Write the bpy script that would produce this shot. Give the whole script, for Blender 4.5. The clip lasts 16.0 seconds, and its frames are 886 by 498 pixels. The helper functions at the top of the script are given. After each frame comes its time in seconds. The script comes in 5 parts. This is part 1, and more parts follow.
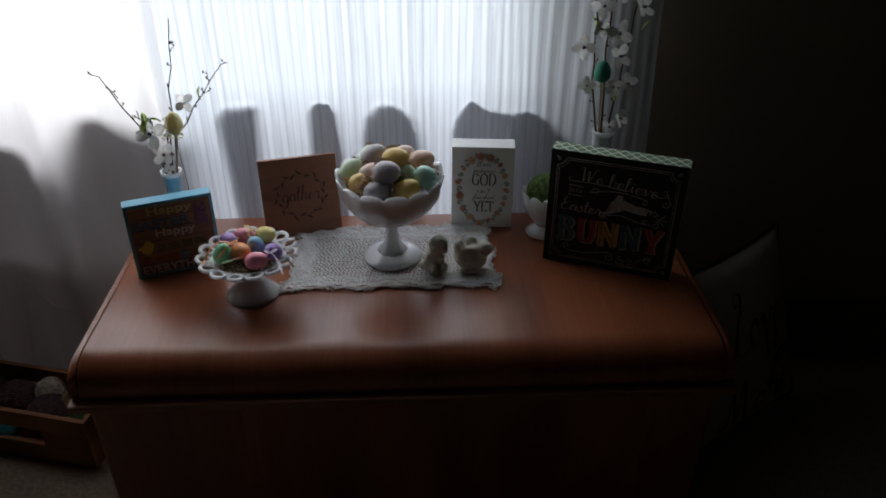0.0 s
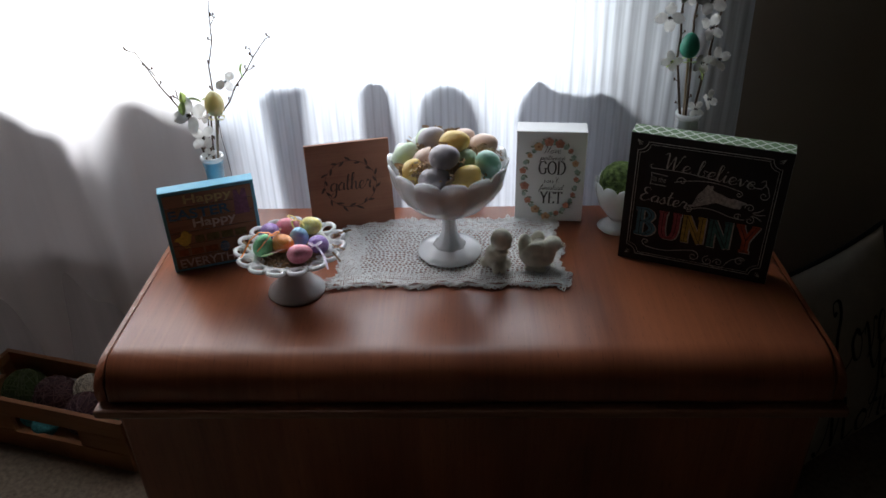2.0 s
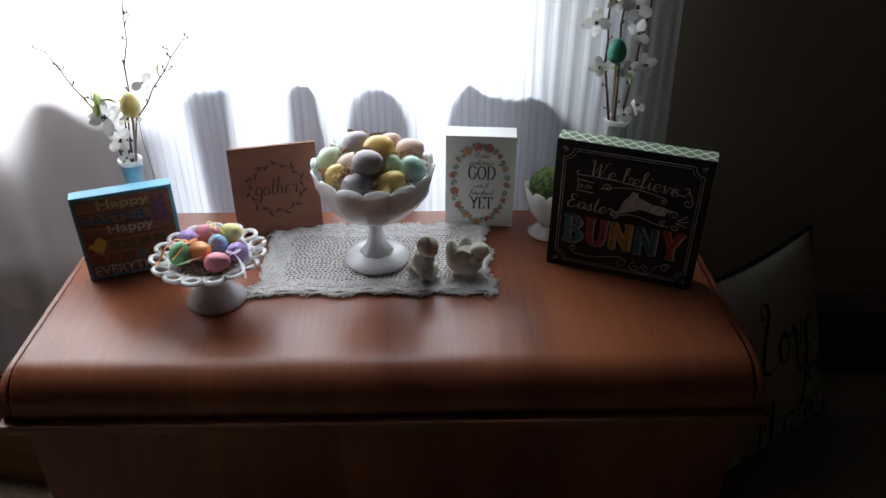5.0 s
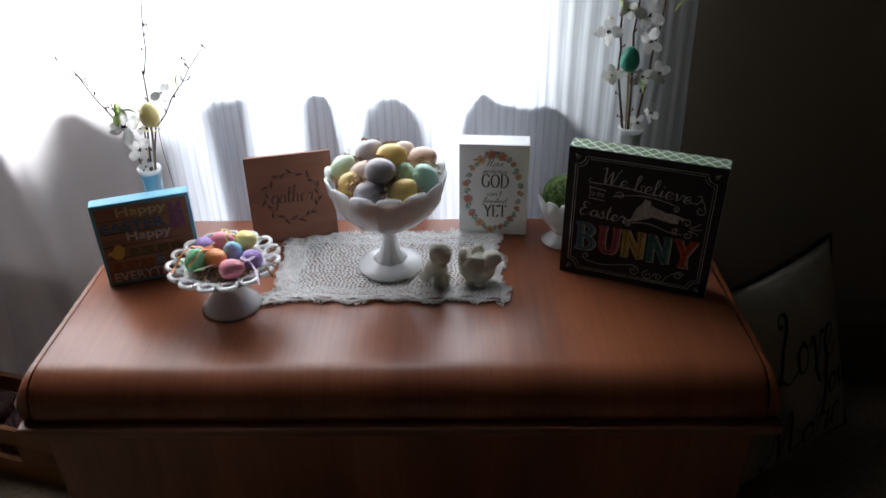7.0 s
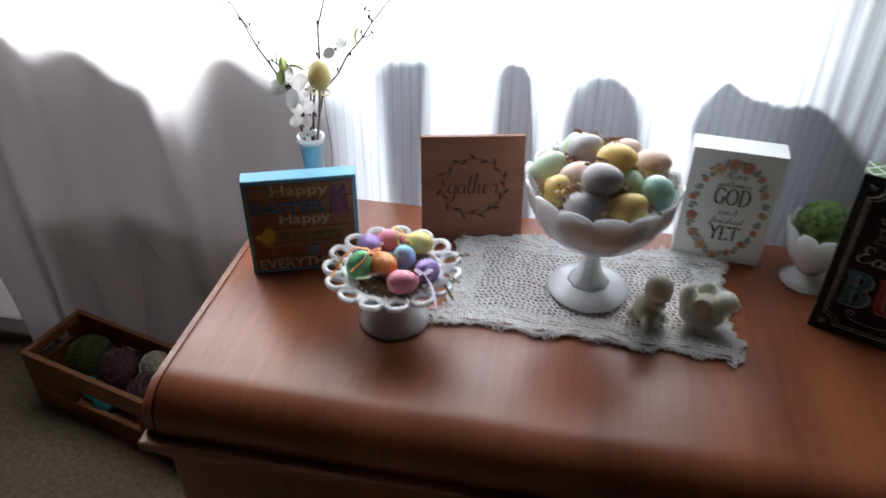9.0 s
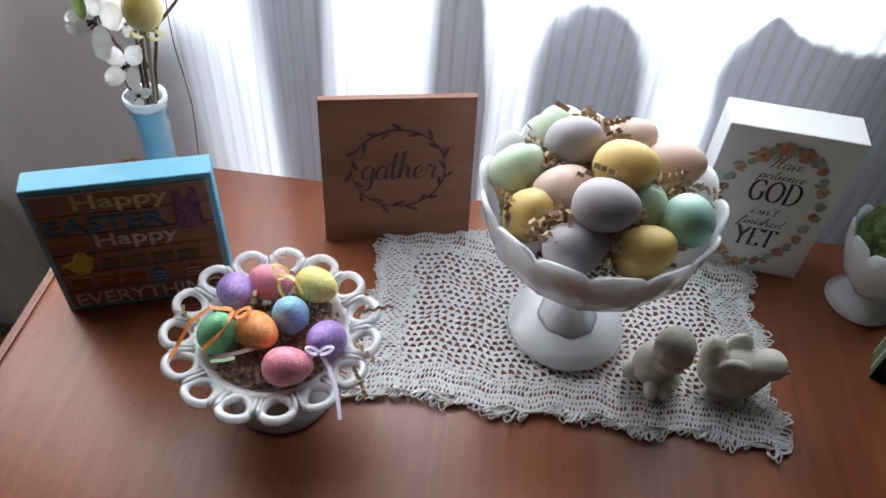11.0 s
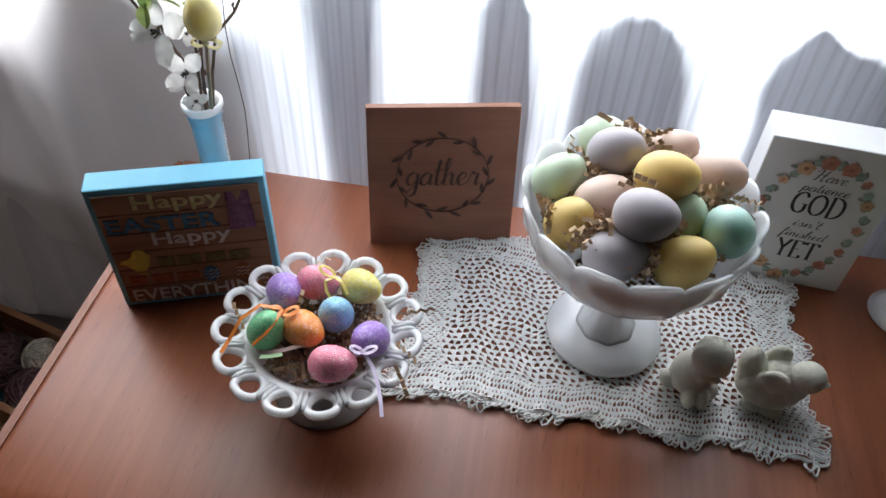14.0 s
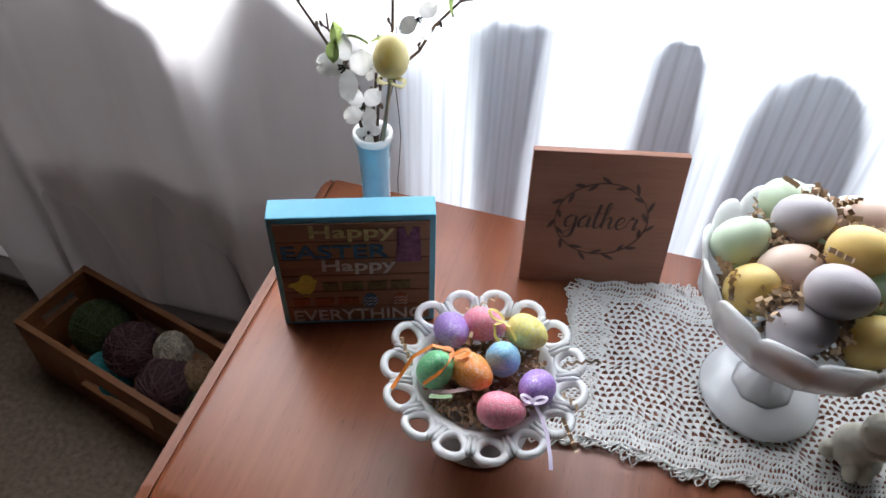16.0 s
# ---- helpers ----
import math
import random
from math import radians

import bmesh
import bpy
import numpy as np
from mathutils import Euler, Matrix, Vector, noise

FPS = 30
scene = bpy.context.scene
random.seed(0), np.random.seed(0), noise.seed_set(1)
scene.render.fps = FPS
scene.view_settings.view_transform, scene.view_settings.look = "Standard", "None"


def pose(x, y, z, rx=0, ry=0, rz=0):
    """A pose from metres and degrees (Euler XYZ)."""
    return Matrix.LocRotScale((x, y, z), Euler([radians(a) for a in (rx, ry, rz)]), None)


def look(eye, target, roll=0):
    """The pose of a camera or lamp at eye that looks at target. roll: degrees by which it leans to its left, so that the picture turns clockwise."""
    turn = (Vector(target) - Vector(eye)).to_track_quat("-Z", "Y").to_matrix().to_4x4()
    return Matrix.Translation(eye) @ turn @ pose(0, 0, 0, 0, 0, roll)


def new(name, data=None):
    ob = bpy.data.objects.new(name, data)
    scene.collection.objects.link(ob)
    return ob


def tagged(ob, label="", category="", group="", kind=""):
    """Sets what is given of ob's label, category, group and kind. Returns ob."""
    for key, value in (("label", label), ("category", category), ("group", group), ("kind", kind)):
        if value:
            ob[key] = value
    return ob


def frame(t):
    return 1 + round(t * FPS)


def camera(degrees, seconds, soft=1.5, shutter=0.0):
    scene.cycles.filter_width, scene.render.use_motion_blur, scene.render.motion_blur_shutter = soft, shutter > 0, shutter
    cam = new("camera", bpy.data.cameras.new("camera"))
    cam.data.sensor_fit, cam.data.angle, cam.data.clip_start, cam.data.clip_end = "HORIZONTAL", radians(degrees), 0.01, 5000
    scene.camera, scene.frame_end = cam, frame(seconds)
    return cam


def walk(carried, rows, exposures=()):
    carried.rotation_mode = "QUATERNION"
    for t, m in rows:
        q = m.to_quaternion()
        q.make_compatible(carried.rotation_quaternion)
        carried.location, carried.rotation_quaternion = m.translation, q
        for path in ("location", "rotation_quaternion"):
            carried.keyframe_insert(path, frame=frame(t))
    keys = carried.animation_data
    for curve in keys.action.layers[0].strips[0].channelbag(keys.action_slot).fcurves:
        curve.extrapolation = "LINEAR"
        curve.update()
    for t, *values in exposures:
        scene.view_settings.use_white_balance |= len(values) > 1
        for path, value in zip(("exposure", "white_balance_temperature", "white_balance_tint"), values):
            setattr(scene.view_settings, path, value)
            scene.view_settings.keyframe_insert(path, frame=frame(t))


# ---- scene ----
cam = camera(60.1, 16.0, 1.5, 0.4)
PATH = [
    (0, (0.178, 0.206, 1.414), (0.258, 1.897, 0.348), 0.2),
    (0.5, (0.185, 0.228, 1.405), (0.315, 1.885, 0.293), 1.0),
    (1, (0.163, 0.302, 1.376), (0.196, 1.973, 0.278), -0.1),
    (1.5, (0.155, 0.326, 1.363), (0.186, 2.02, 0.3), 1.3),
    (2, (0.169, 0.331, 1.328), (0.107, 2.021, 0.26), -1.6),
    (2.5, (0.186, 0.348, 1.315), (0.272, 2.01, 0.206), 0.8),
    (3, (0.209, 0.334, 1.34), (0.263, 2.035, 0.29), -0.2),
    (3.5, (0.223, 0.346, 1.332), (0.284, 2.051, 0.287), -0.2),
    (4, (0.223, 0.353, 1.335), (0.285, 2.039, 0.261), -0.2),
    (6.5, (0.241, 0.367, 1.322), (0.231, 2.052, 0.243), 0.4),
    (7, (0.249, 0.352, 1.33), (0.227, 2.051, 0.276), -0.8),
    (7.5, (0.258, 0.348, 1.35), (0.219, 2.091, 0.37), -1.0),
    (8, (0.239, 0.374, 1.334), (0.266, 2.079, 0.29), 0.7),
    (8.5, (0.186, 0.439, 1.273), (0.193, 2.09, 0.144), 3.5),
    (9, (0.088, 0.625, 1.277), (-0.206, 2.214, 0.099), 0.6),
    (9.5, (0.021, 0.794, 1.23), (-0.201, 2.295, -0.073), 1.7),
    (12, (0.043, 1.056, 1.18), (-0.024, 2.42, -0.281), 4.9),
    (12.5, (0.038, 1.043, 1.181), (-0.031, 2.418, -0.27), 4.8),
    (13, (0.037, 1.03, 1.183), (-0.081, 2.408, -0.262), 3.7),
    (13.5, (0.035, 1.018, 1.19), (-0.117, 2.409, -0.238), 3.3),
    (14, (0.034, 1.018, 1.196), (-0.149, 2.388, -0.25), 2.9),
    (14.5, (0.026, 1.017, 1.192), (-0.182, 2.382, -0.255), 2.2),
    (15, (-0.027, 1.017, 1.226), (-0.309, 2.36, -0.229), 1.9),
    (15.5, (-0.071, 1.023, 1.237), (-0.381, 2.359, -0.219), 3.5),
    (16, (-0.065, 1.026, 1.23), (-0.418, 2.346, -0.231), 1.9),
]
EXPOSURES = [(0.0, -0.72), (0.5, 0.1), (1.0, 0.42), (1.5, 0.35), (2.0, 0.1), (2.5, 0.15), (3.0, 0.5), (3.5, 0.42), (7.0, 0.53), (7.6, 0.5), (8.0, -0.4), (8.6, -0.4), (9.0, 0.58), (9.5, 0.45), (12.0, 0.6), (14.5, 0.6), (15.0, 0.66), (16.0, 0.66)]
walk(cam, [(t, look(eye, target, roll)) for t, eye, target, roll in PATH], EXPOSURES)

# ---- world, sun and daylight ----
T = 0.56  # height of the chest's top
world = bpy.data.worlds.new("world")
scene.world = world
world.use_nodes = True
wn, wl = world.node_tree.nodes, world.node_tree.links
sky = wn.new("ShaderNodeTexSky")
sky.sky_type, sky.sun_disc = "NISHITA", False
sky.sun_elevation, sky.sun_rotation = radians(40), radians(0)
wn["Background"].inputs[1].default_value = 0.10
wl.new(sky.outputs[0], wn["Background"].inputs[0])

WIN_X0, WIN_X1, WIN_Z0, WIN_Z1 = -1.35, 0.44, 0.03, 2.05
WALL_Y = 1.88
CURTAIN_Y = 1.765

day = bpy.data.lights.new("window_daylight", "AREA")
day.shape, day.size, day.size_y, day.energy = "RECTANGLE", 4.2, 2.4, 620
day.color = (0.965, 0.97, 1.012)
lamp = new("window_daylight", day)
lamp.matrix_world = look((-0.95, 4.1, 2.05), (-0.55, 1.85, 0.95))
tagged(lamp, "cool overcast daylight outside the window", "daylight", kind="structure")


# ---- materials ----
def mat(name, color, rough=0.6, metal=0.0, var=0.12, scale=20.0, bump=0.1, bscale=150.0, stretch=(1, 1, 1), color2=None, coat=0.0, sub=0.0, spec=0.5, per_object=0.0):
    m = bpy.data.materials.new(name)
    m.use_nodes = True
    n, l = m.node_tree.nodes, m.node_tree.links
    p = n["Principled BSDF"]
    p.inputs["Roughness"].default_value = rough
    p.inputs["Metallic"].default_value = metal
    p.inputs["Coat Weight"].default_value = coat
    p.inputs["Coat Roughness"].default_value = 0.12
    p.inputs["Specular IOR Level"].default_value = spec
    if sub:
        p.inputs["Subsurface Weight"].default_value = sub
        p.inputs["Subsurface Radius"].default_value = (0.03, 0.03, 0.03)
        p.inputs["Subsurface Scale"].default_value = 1.0
    co = n.new("ShaderNodeTexCoord")
    mp = n.new("ShaderNodeMapping")
    mp.inputs["Scale"].default_value = stretch
    l.new(co.outputs["Object"], mp.inputs[0])
    a = n.new("ShaderNodeTexNoise")
    a.inputs["Scale"].default_value, a.inputs["Detail"].default_value = scale, 6
    l.new(mp.outputs[0], a.inputs["Vector"])
    mix = n.new("ShaderNodeMix")
    mix.data_type = "RGBA"
    c = Vector(color)
    d = Vector(color2) if color2 else c
    lo, hi = c * (1 - var), d * (1 + var)
    mix.inputs[6].default_value = (*[max(0, v) for v in lo], 1)
    mix.inputs[7].default_value = (*[min(1, v) for v in hi], 1)
    ramp = n.new("ShaderNodeMapRange")
    ramp.inputs[1].default_value, ramp.inputs[2].default_value = 0.3, 0.7
    l.new(a.outputs[0], ramp.inputs[0])
    l.new(ramp.outputs[0], mix.inputs[0])
    out = mix.outputs[2]
    if per_object:
        oi = n.new("ShaderNodeObjectInfo")
        hs = n.new("ShaderNodeHueSaturation")
        mr = n.new("ShaderNodeMapRange")
        mr.inputs[3].default_value, mr.inputs[4].default_value = 1 - per_object, 1 + per_object
        l.new(oi.outputs["Random"], mr.inputs[0])
        l.new(mr.outputs[0], hs.inputs["Value"])
        l.new(out, hs.inputs["Color"])
        out = hs.outputs[0]
    l.new(out, p.inputs["Base Color"])
    if bump:
        b = n.new("ShaderNodeTexNoise")
        b.inputs["Scale"].default_value, b.inputs["Detail"].default_value = bscale, 4
        l.new(mp.outputs[0], b.inputs["Vector"])
        bp = n.new("ShaderNodeBump")
        bp.inputs["Strength"].default_value, bp.inputs["Distance"].default_value = bump, 0.002
        l.new(b.outputs[0], bp.inputs["Height"])
        l.new(bp.outputs[0], p.inputs["Normal"])
    return m


def glitter(name, color):
    m = mat(name, color, 0.35, 0.0, 0.15, 300, 0.5, 900)
    n, l = m.node_tree.nodes, m.node_tree.links
    p = n["Principled BSDF"]
    co = n.new("ShaderNodeTexCoord")
    v = n.new("ShaderNodeTexVoronoi")
    v.inputs["Scale"].default_value = 1100
    l.new(co.outputs["Object"], v.inputs["Vector"])
    r = n.new("ShaderNodeMapRange")
    sp = n.new("ShaderNodeSeparateColor")
    l.new(v.outputs["Color"], sp.inputs[0])
    l.new(sp.outputs[0], r.inputs[0])
    r.inputs[1].default_value, r.inputs[2].default_value = 0.75, 0.85
    half = n.new("ShaderNodeMath")
    half.operation = "MULTIPLY"
    half.inputs[1].default_value = 0.45
    l.new(r.outputs[0], half.inputs[0])
    l.new(half.outputs[0], p.inputs["Metallic"])
    base = p.inputs["Base Color"].links[0].from_socket
    mix = n.new("ShaderNodeMix")
    mix.data_type = "RGBA"
    l.new(r.outputs[0], mix.inputs[0])
    l.new(base, mix.inputs[6])
    mix.inputs[7].default_value = (*[0.34 + 0.62 * c for c in color], 1)
    l.new(mix.outputs[2], p.inputs["Base Color"])
    return m


def wood(name, dark, light, rough, along="y", scale=1.0, coat=0.0, streak=1.0):
    """Timber with long grain, short pores and broad figure."""
    m = bpy.data.materials.new(name)
    m.use_nodes = True
    n, l = m.node_tree.nodes, m.node_tree.links
    p = n["Principled BSDF"]
    p.inputs["Roughness"].default_value = rough
    p.inputs["Coat Weight"].default_value, p.inputs["Coat Roughness"].default_value = coat, 0.3
    co = n.new("ShaderNodeTexCoord")

    def layer(sc, across, long, detail):
        mp = n.new("ShaderNodeMapping")
        s = {"x": (long, across, across), "y": (across, long, long), "z": (across, across, long)}[along]
        mp.inputs["Scale"].default_value = s
        t = n.new("ShaderNodeTexNoise")
        t.inputs["Scale"].default_value, t.inputs["Detail"].default_value = sc * scale, detail
        t.inputs["Distortion"].default_value = 0.3
        l.new(co.outputs["Object"], mp.inputs[0])
        l.new(mp.outputs[0], t.inputs["Vector"])
        return t.outputs[0]
    broad, fine, pores = layer(7, 1, 0.25, 3), layer(150, 1, 0.03, 5), layer(420, 1, 0.11, 2)
    mx = n.new("ShaderNodeMath")
    mx.operation = "MULTIPLY_ADD"
    l.new(fine, mx.inputs[0])
    mx.inputs[1].default_value = 0.3 * streak
    l.new(broad, mx.inputs[2])
    ramp = n.new("ShaderNodeValToRGB")
    ramp.color_ramp.elements[0].position, ramp.color_ramp.elements[1].position = 0.40, 0.84
    ramp.color_ramp.elements[0].color, ramp.color_ramp.elements[1].color = (*dark, 1), (*light, 1)
    l.new(mx.outputs[0], ramp.inputs[0])
    pr = n.new("ShaderNodeMapRange")
    pr.inputs[1].default_value, pr.inputs[2].default_value = 0.63, 0.72
    l.new(pores, pr.inputs[0])
    mix = n.new("ShaderNodeMix")
    mix.data_type = "RGBA"
    mul = n.new("ShaderNodeMath")
    mul.operation = "MULTIPLY"
    mul.inputs[1].default_value = 0.42
    l.new(pr.outputs[0], mul.inputs[0])
    l.new(mul.outputs[0], mix.inputs[0])
    l.new(ramp.outputs[0], mix.inputs[6])
    mix.inputs[7].default_value = (*[c * 0.45 for c in dark], 1)
    l.new(mix.outputs[2], p.inputs["Base Color"])
    bp = n.new("ShaderNodeBump")
    bp.inputs["Strength"].default_value, bp.inputs["Distance"].default_value = 0.12, 0.001
    l.new(fine, bp.inputs["Height"])
    l.new(bp.outputs[0], p.inputs["Normal"])
    rr = n.new("ShaderNodeMapRange")
    rr.inputs[3].default_value, rr.inputs[4].default_value = rough - 0.08, rough + 0.1
    l.new(broad, rr.inputs[0])
    l.new(rr.outputs[0], p.inputs["Roughness"])
    return m


def sheer(name, color, clear, weave, pleat=0.0):
    """Thin curtain cloth: lets some light straight through and scatters the rest."""
    m = bpy.data.materials.new(name)
    m.use_nodes = True
    n, l = m.node_tree.nodes, m.node_tree.links
    n.remove(n["Principled BSDF"])
    out = n["Material Output"]
    co = n.new("ShaderNodeTexCoord")
    mp = n.new("ShaderNodeMapping")
    mp.inputs["Scale"].default_value = (1, 0.2, 0.04)
    l.new(co.outputs["Object"], mp.inputs[0])
    t = n.new("ShaderNodeTexNoise")
    t.inputs["Scale"].default_value, t.inputs["Detail"].default_value = weave, 4
    l.new(mp.outputs[0], t.inputs["Vector"])
    mr = n.new("ShaderNodeMapRange")
    mr.inputs[3].default_value, mr.inputs[4].default_value = 0.86, 1.0
    mr.inputs[1].default_value, mr.inputs[2].default_value = 0.3, 0.7
    l.new(t.outputs[0], mr.inputs[0])
    tone = mr.outputs[0]
    if pleat:
        w = n.new("ShaderNodeTexWave")
        w.inputs["Scale"].default_value, w.inputs["Distortion"].default_value = pleat, 1.2
        w.inputs["Detail"].default_value, w.inputs["Detail Scale"].default_value = 1.0, 0.3
        mv = n.new("ShaderNodeMapping")
        mv.inputs["Scale"].default_value = (1, 0, 0.06)
        l.new(co.outputs["Object"], mv.inputs[0])
        l.new(mv.outputs[0], w.inputs["Vector"])
        wr = n.new("ShaderNodeMapRange")
        wr.inputs[1].default_value, wr.inputs[2].default_value = 0.0, 0.35
        wr.inputs[3].default_value, wr.inputs[4].default_value = 0.86, 1.0
        l.new(w.outputs["Fac"], wr.inputs[0])
        mm = n.new("ShaderNodeMath")
        mm.operation = "MULTIPLY"
        l.new(tone, mm.inputs[0])
        l.new(wr.outputs[0], mm.inputs[1])
        tone = mm.outputs[0]
    mc = n.new("ShaderNodeMix")
    mc.data_type, mc.blend_type = "RGBA", "MULTIPLY"
    mc.inputs[0].default_value = 1
    mc.inputs[6].default_value = (*color, 1)
    l.new(tone, mc.inputs[7])
    tl, df, tr = n.new("ShaderNodeBsdfTranslucent"), n.new("ShaderNodeBsdfDiffuse"), n.new("ShaderNodeBsdfTransparent")
    l.new(mc.outputs[2], tl.inputs[0])
    l.new(mc.outputs[2], df.inputs[0])
    m1, m2 = n.new("ShaderNodeMixShader"), n.new("ShaderNodeMixShader")
    m1.inputs[0].default_value = 0.4
    l.new(tl.outputs[0], m1.inputs[1])
    l.new(df.outputs[0], m1.inputs[2])
    m2.inputs[0].default_value = clear
    l.new(m1.outputs[0], m2.inputs[1])
    l.new(tr.outputs[0], m2.inputs[2])
    l.new(m2.outputs[0], out.inputs[0])
    return m


def trellis(name):
    """Sage green paper with a white lattice."""
    m = mat(name, (0.16, 0.26, 0.13), 0.6)
    n, l = m.node_tree.nodes, m.node_tree.links
    p = n["Principled BSDF"]
    co = n.new("ShaderNodeTexCoord")
    vals = []
    for sx in (1, -1):
        mp = n.new("ShaderNodeMapping")
        mp.inputs["Rotation"].default_value = (0, 0, radians(45 * sx))
        l.new(co.outputs["Object"], mp.inputs[0])
        w = n.new("ShaderNodeTexWave")
        w.inputs["Scale"].default_value = 20
        w.inputs["Distortion"].default_value = 0
        l.new(mp.outputs[0], w.inputs["Vector"])
        vals.append(w.outputs["Fac"])
    mx = n.new("ShaderNodeMath")
    mx.operation = "MAXIMUM"
    l.new(vals[0], mx.inputs[0])
    l.new(vals[1], mx.inputs[1])
    g = n.new("ShaderNodeMath")
    g.operation = "GREATER_THAN"
    g.inputs[1].default_value = 0.93
    l.new(mx.outputs[0], g.inputs[0])
    base = p.inputs["Base Color"].links[0].from_socket
    mix = n.new("ShaderNodeMix")
    mix.data_type = "RGBA"
    l.new(g.outputs[0], mix.inputs[0])
    l.new(base, mix.inputs[6])
    mix.inputs[7].default_value = (0.75, 0.78, 0.72, 1)
    l.new(mix.outputs[2], p.inputs["Base Color"])
    return m


PETAL = sheer("silk_petal", (0.94, 0.93, 0.90), 0.0, 160)
LEAF = sheer("pale_leaf", (0.55, 0.66, 0.28), 0.0, 160)
CHEST = wood("cedar_veneer", (0.165, 0.045, 0.019), (0.400, 0.126, 0.053), 0.36, "y", 1.0, 0.15)
CHEST_X = wood("cedar_moulding", (0.17, 0.062, 0.028), (0.33, 0.14, 0.068), 0.4, "x", 1.2, 0.1)
SIGN_WOOD = wood("sign_cedar", (0.22, 0.085, 0.05), (0.40, 0.185, 0.115), 0.6, "x", 2.2)
PLANK = wood("sign_plank", (0.14, 0.075, 0.045), (0.32, 0.19, 0.12), 0.65, "x", 2.5)
CRATE = wood("crate_pine", (0.22, 0.085, 0.03), (0.40, 0.18, 0.075), 0.55, "x", 1.6)
MILK = mat("milk_glass", (0.78, 0.80, 0.82), 0.18, 0, 0.03, 12, 0.03, 60, sub=0.7, coat=0.4)
MILK_BLUE = mat("milk_glass_blue", (0.42, 0.70, 0.86), 0.2, 0, 0.1, 25, 0.03, 60, sub=0.25, coat=0.4)
COTTON = mat("crochet_cotton", (0.89, 0.875, 0.85), 0.95, 0, 0.06, 60, 0.25, 1200)
# for walls out of view, darkened to hold down the room's bounce light
WALL_DIM = mat("unseen_wall_dark", (0.045, 0.031, 0.021), 0.6, 0, 0.12, 3, 0.25, 120, stretch=(6, 6, 0.5))
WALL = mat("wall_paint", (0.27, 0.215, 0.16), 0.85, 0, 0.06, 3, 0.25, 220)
# ceiling is out of view; dark so it throws little light down
CEIL = mat("ceiling_dark_unseen", (0.06, 0.052, 0.045), 0.9, 0, 0.04, 4, 0.3, 120)
CARPET = mat("beige_carpet", (0.28, 0.22, 0.16), 1.0, 0, 0.28, 90, 1.0, 500)
TRIM = mat("painted_trim", (0.12, 0.09, 0.065), 0.5, 0, 0.08, 8, 0.1, 90)
FRAME_W = mat("window_paint", (0.30, 0.29, 0.27), 0.45, 0, 0.05, 10, 0.1, 80)
WHITE = mat("white_paint", (0.80, 0.80, 0.79), 0.55, 0, 0.03, 15, 0.1, 120)
SKYBLUE = mat("sky_blue_paint", (0.13, 0.47, 0.66), 0.5, 0, 0.07, 18, 0.12, 150)
BLACKBOARD = mat("chalkboard_black", (0.012, 0.012, 0.013), 0.75, 0, 0.5, 14, 0.15, 200)
CHALK = mat("chalk_white", (0.48, 0.48, 0.46), 0.95, 0, 0.35, 260, 0.3, 500)
INK = mat("dark_ink", (0.055, 0.05, 0.048), 0.8, 0, 0.25, 60, 0.05, 200)
BURN = mat("brown_ink", (0.10, 0.062, 0.05), 0.85, 0, 0.25, 60, 0.05, 200)
TRELLIS = trellis("trellis_paper")
KRAFT = mat("kraft_paper", (0.46, 0.32, 0.20), 0.85, 0, 0.25, 40, 0.2, 300)
BARK = mat("twig_bark", (0.13, 0.085, 0.06), 0.9, 0, 0.3, 80, 0.6, 300)
STICK = mat("dowel", (0.50, 0.38, 0.26), 0.75, 0, 0.12, 60, 0.1, 200)


STAMEN = mat("stamen", (0.035, 0.03, 0.02), 0.9)
MOSS = mat("moss", (0.045, 0.085, 0.022), 1.0, 0, 0.5, 90, 1.0, 500, color2=(0.10, 0.145, 0.04))
FLOCK = mat("cream_flock", (0.88, 0.85, 0.72), 1.0, 0, 0.1, 60, 1.0, 900)
LINEN = mat("cream_linen", (0.52, 0.46, 0.38), 0.95, 0, 0.08, 25, 0.6, 900)
BLACK = mat("black_thread", (0.012, 0.012, 0.012), 0.8)


# ---- builders ----
def part(name, bm, material, parent=None, label="", smooth=False):
    me = bpy.data.meshes.new(name)
    if smooth:
        for f in bm.faces:
            f.smooth = True
    bmesh.ops.recalc_face_normals(bm, faces=bm.faces)
    bm.to_mesh(me)
    bm.free()
    me.materials.append(material)
    ob = new(name, me)
    if parent:
        ob.parent = parent
    if label:
        ob["label"] = label
    return ob


def thing(name, m, label, category, group="", kind=""):
    ob = new(name)
    ob.empty_display_size = 0.05
    ob.matrix_world = m
    return tagged(ob, label, category, group, kind)


def box(bm, x0, x1, y0, y1, z0, z1, bevel=0.0, seg=2):
    vs = [bm.verts.new((x, y, z)) for x in (x0, x1) for y in (y0, y1) for z in (z0, z1)]
    fs = [bm.faces.new([vs[i] for i in q]) for q in ((0, 1, 3, 2), (4, 6, 7, 5), (0, 4, 5, 1), (2, 3, 7, 6), (0, 2, 6, 4), (1, 5, 7, 3))]
    if bevel:
        bmesh.ops.bevel(bm, geom=list({e for f in fs for e in f.edges}), offset=bevel, segments=seg, profile=0.5, affect="EDGES")
    return bm


def boxed(*a, **k):
    return box(bmesh.new(), *a, **k)


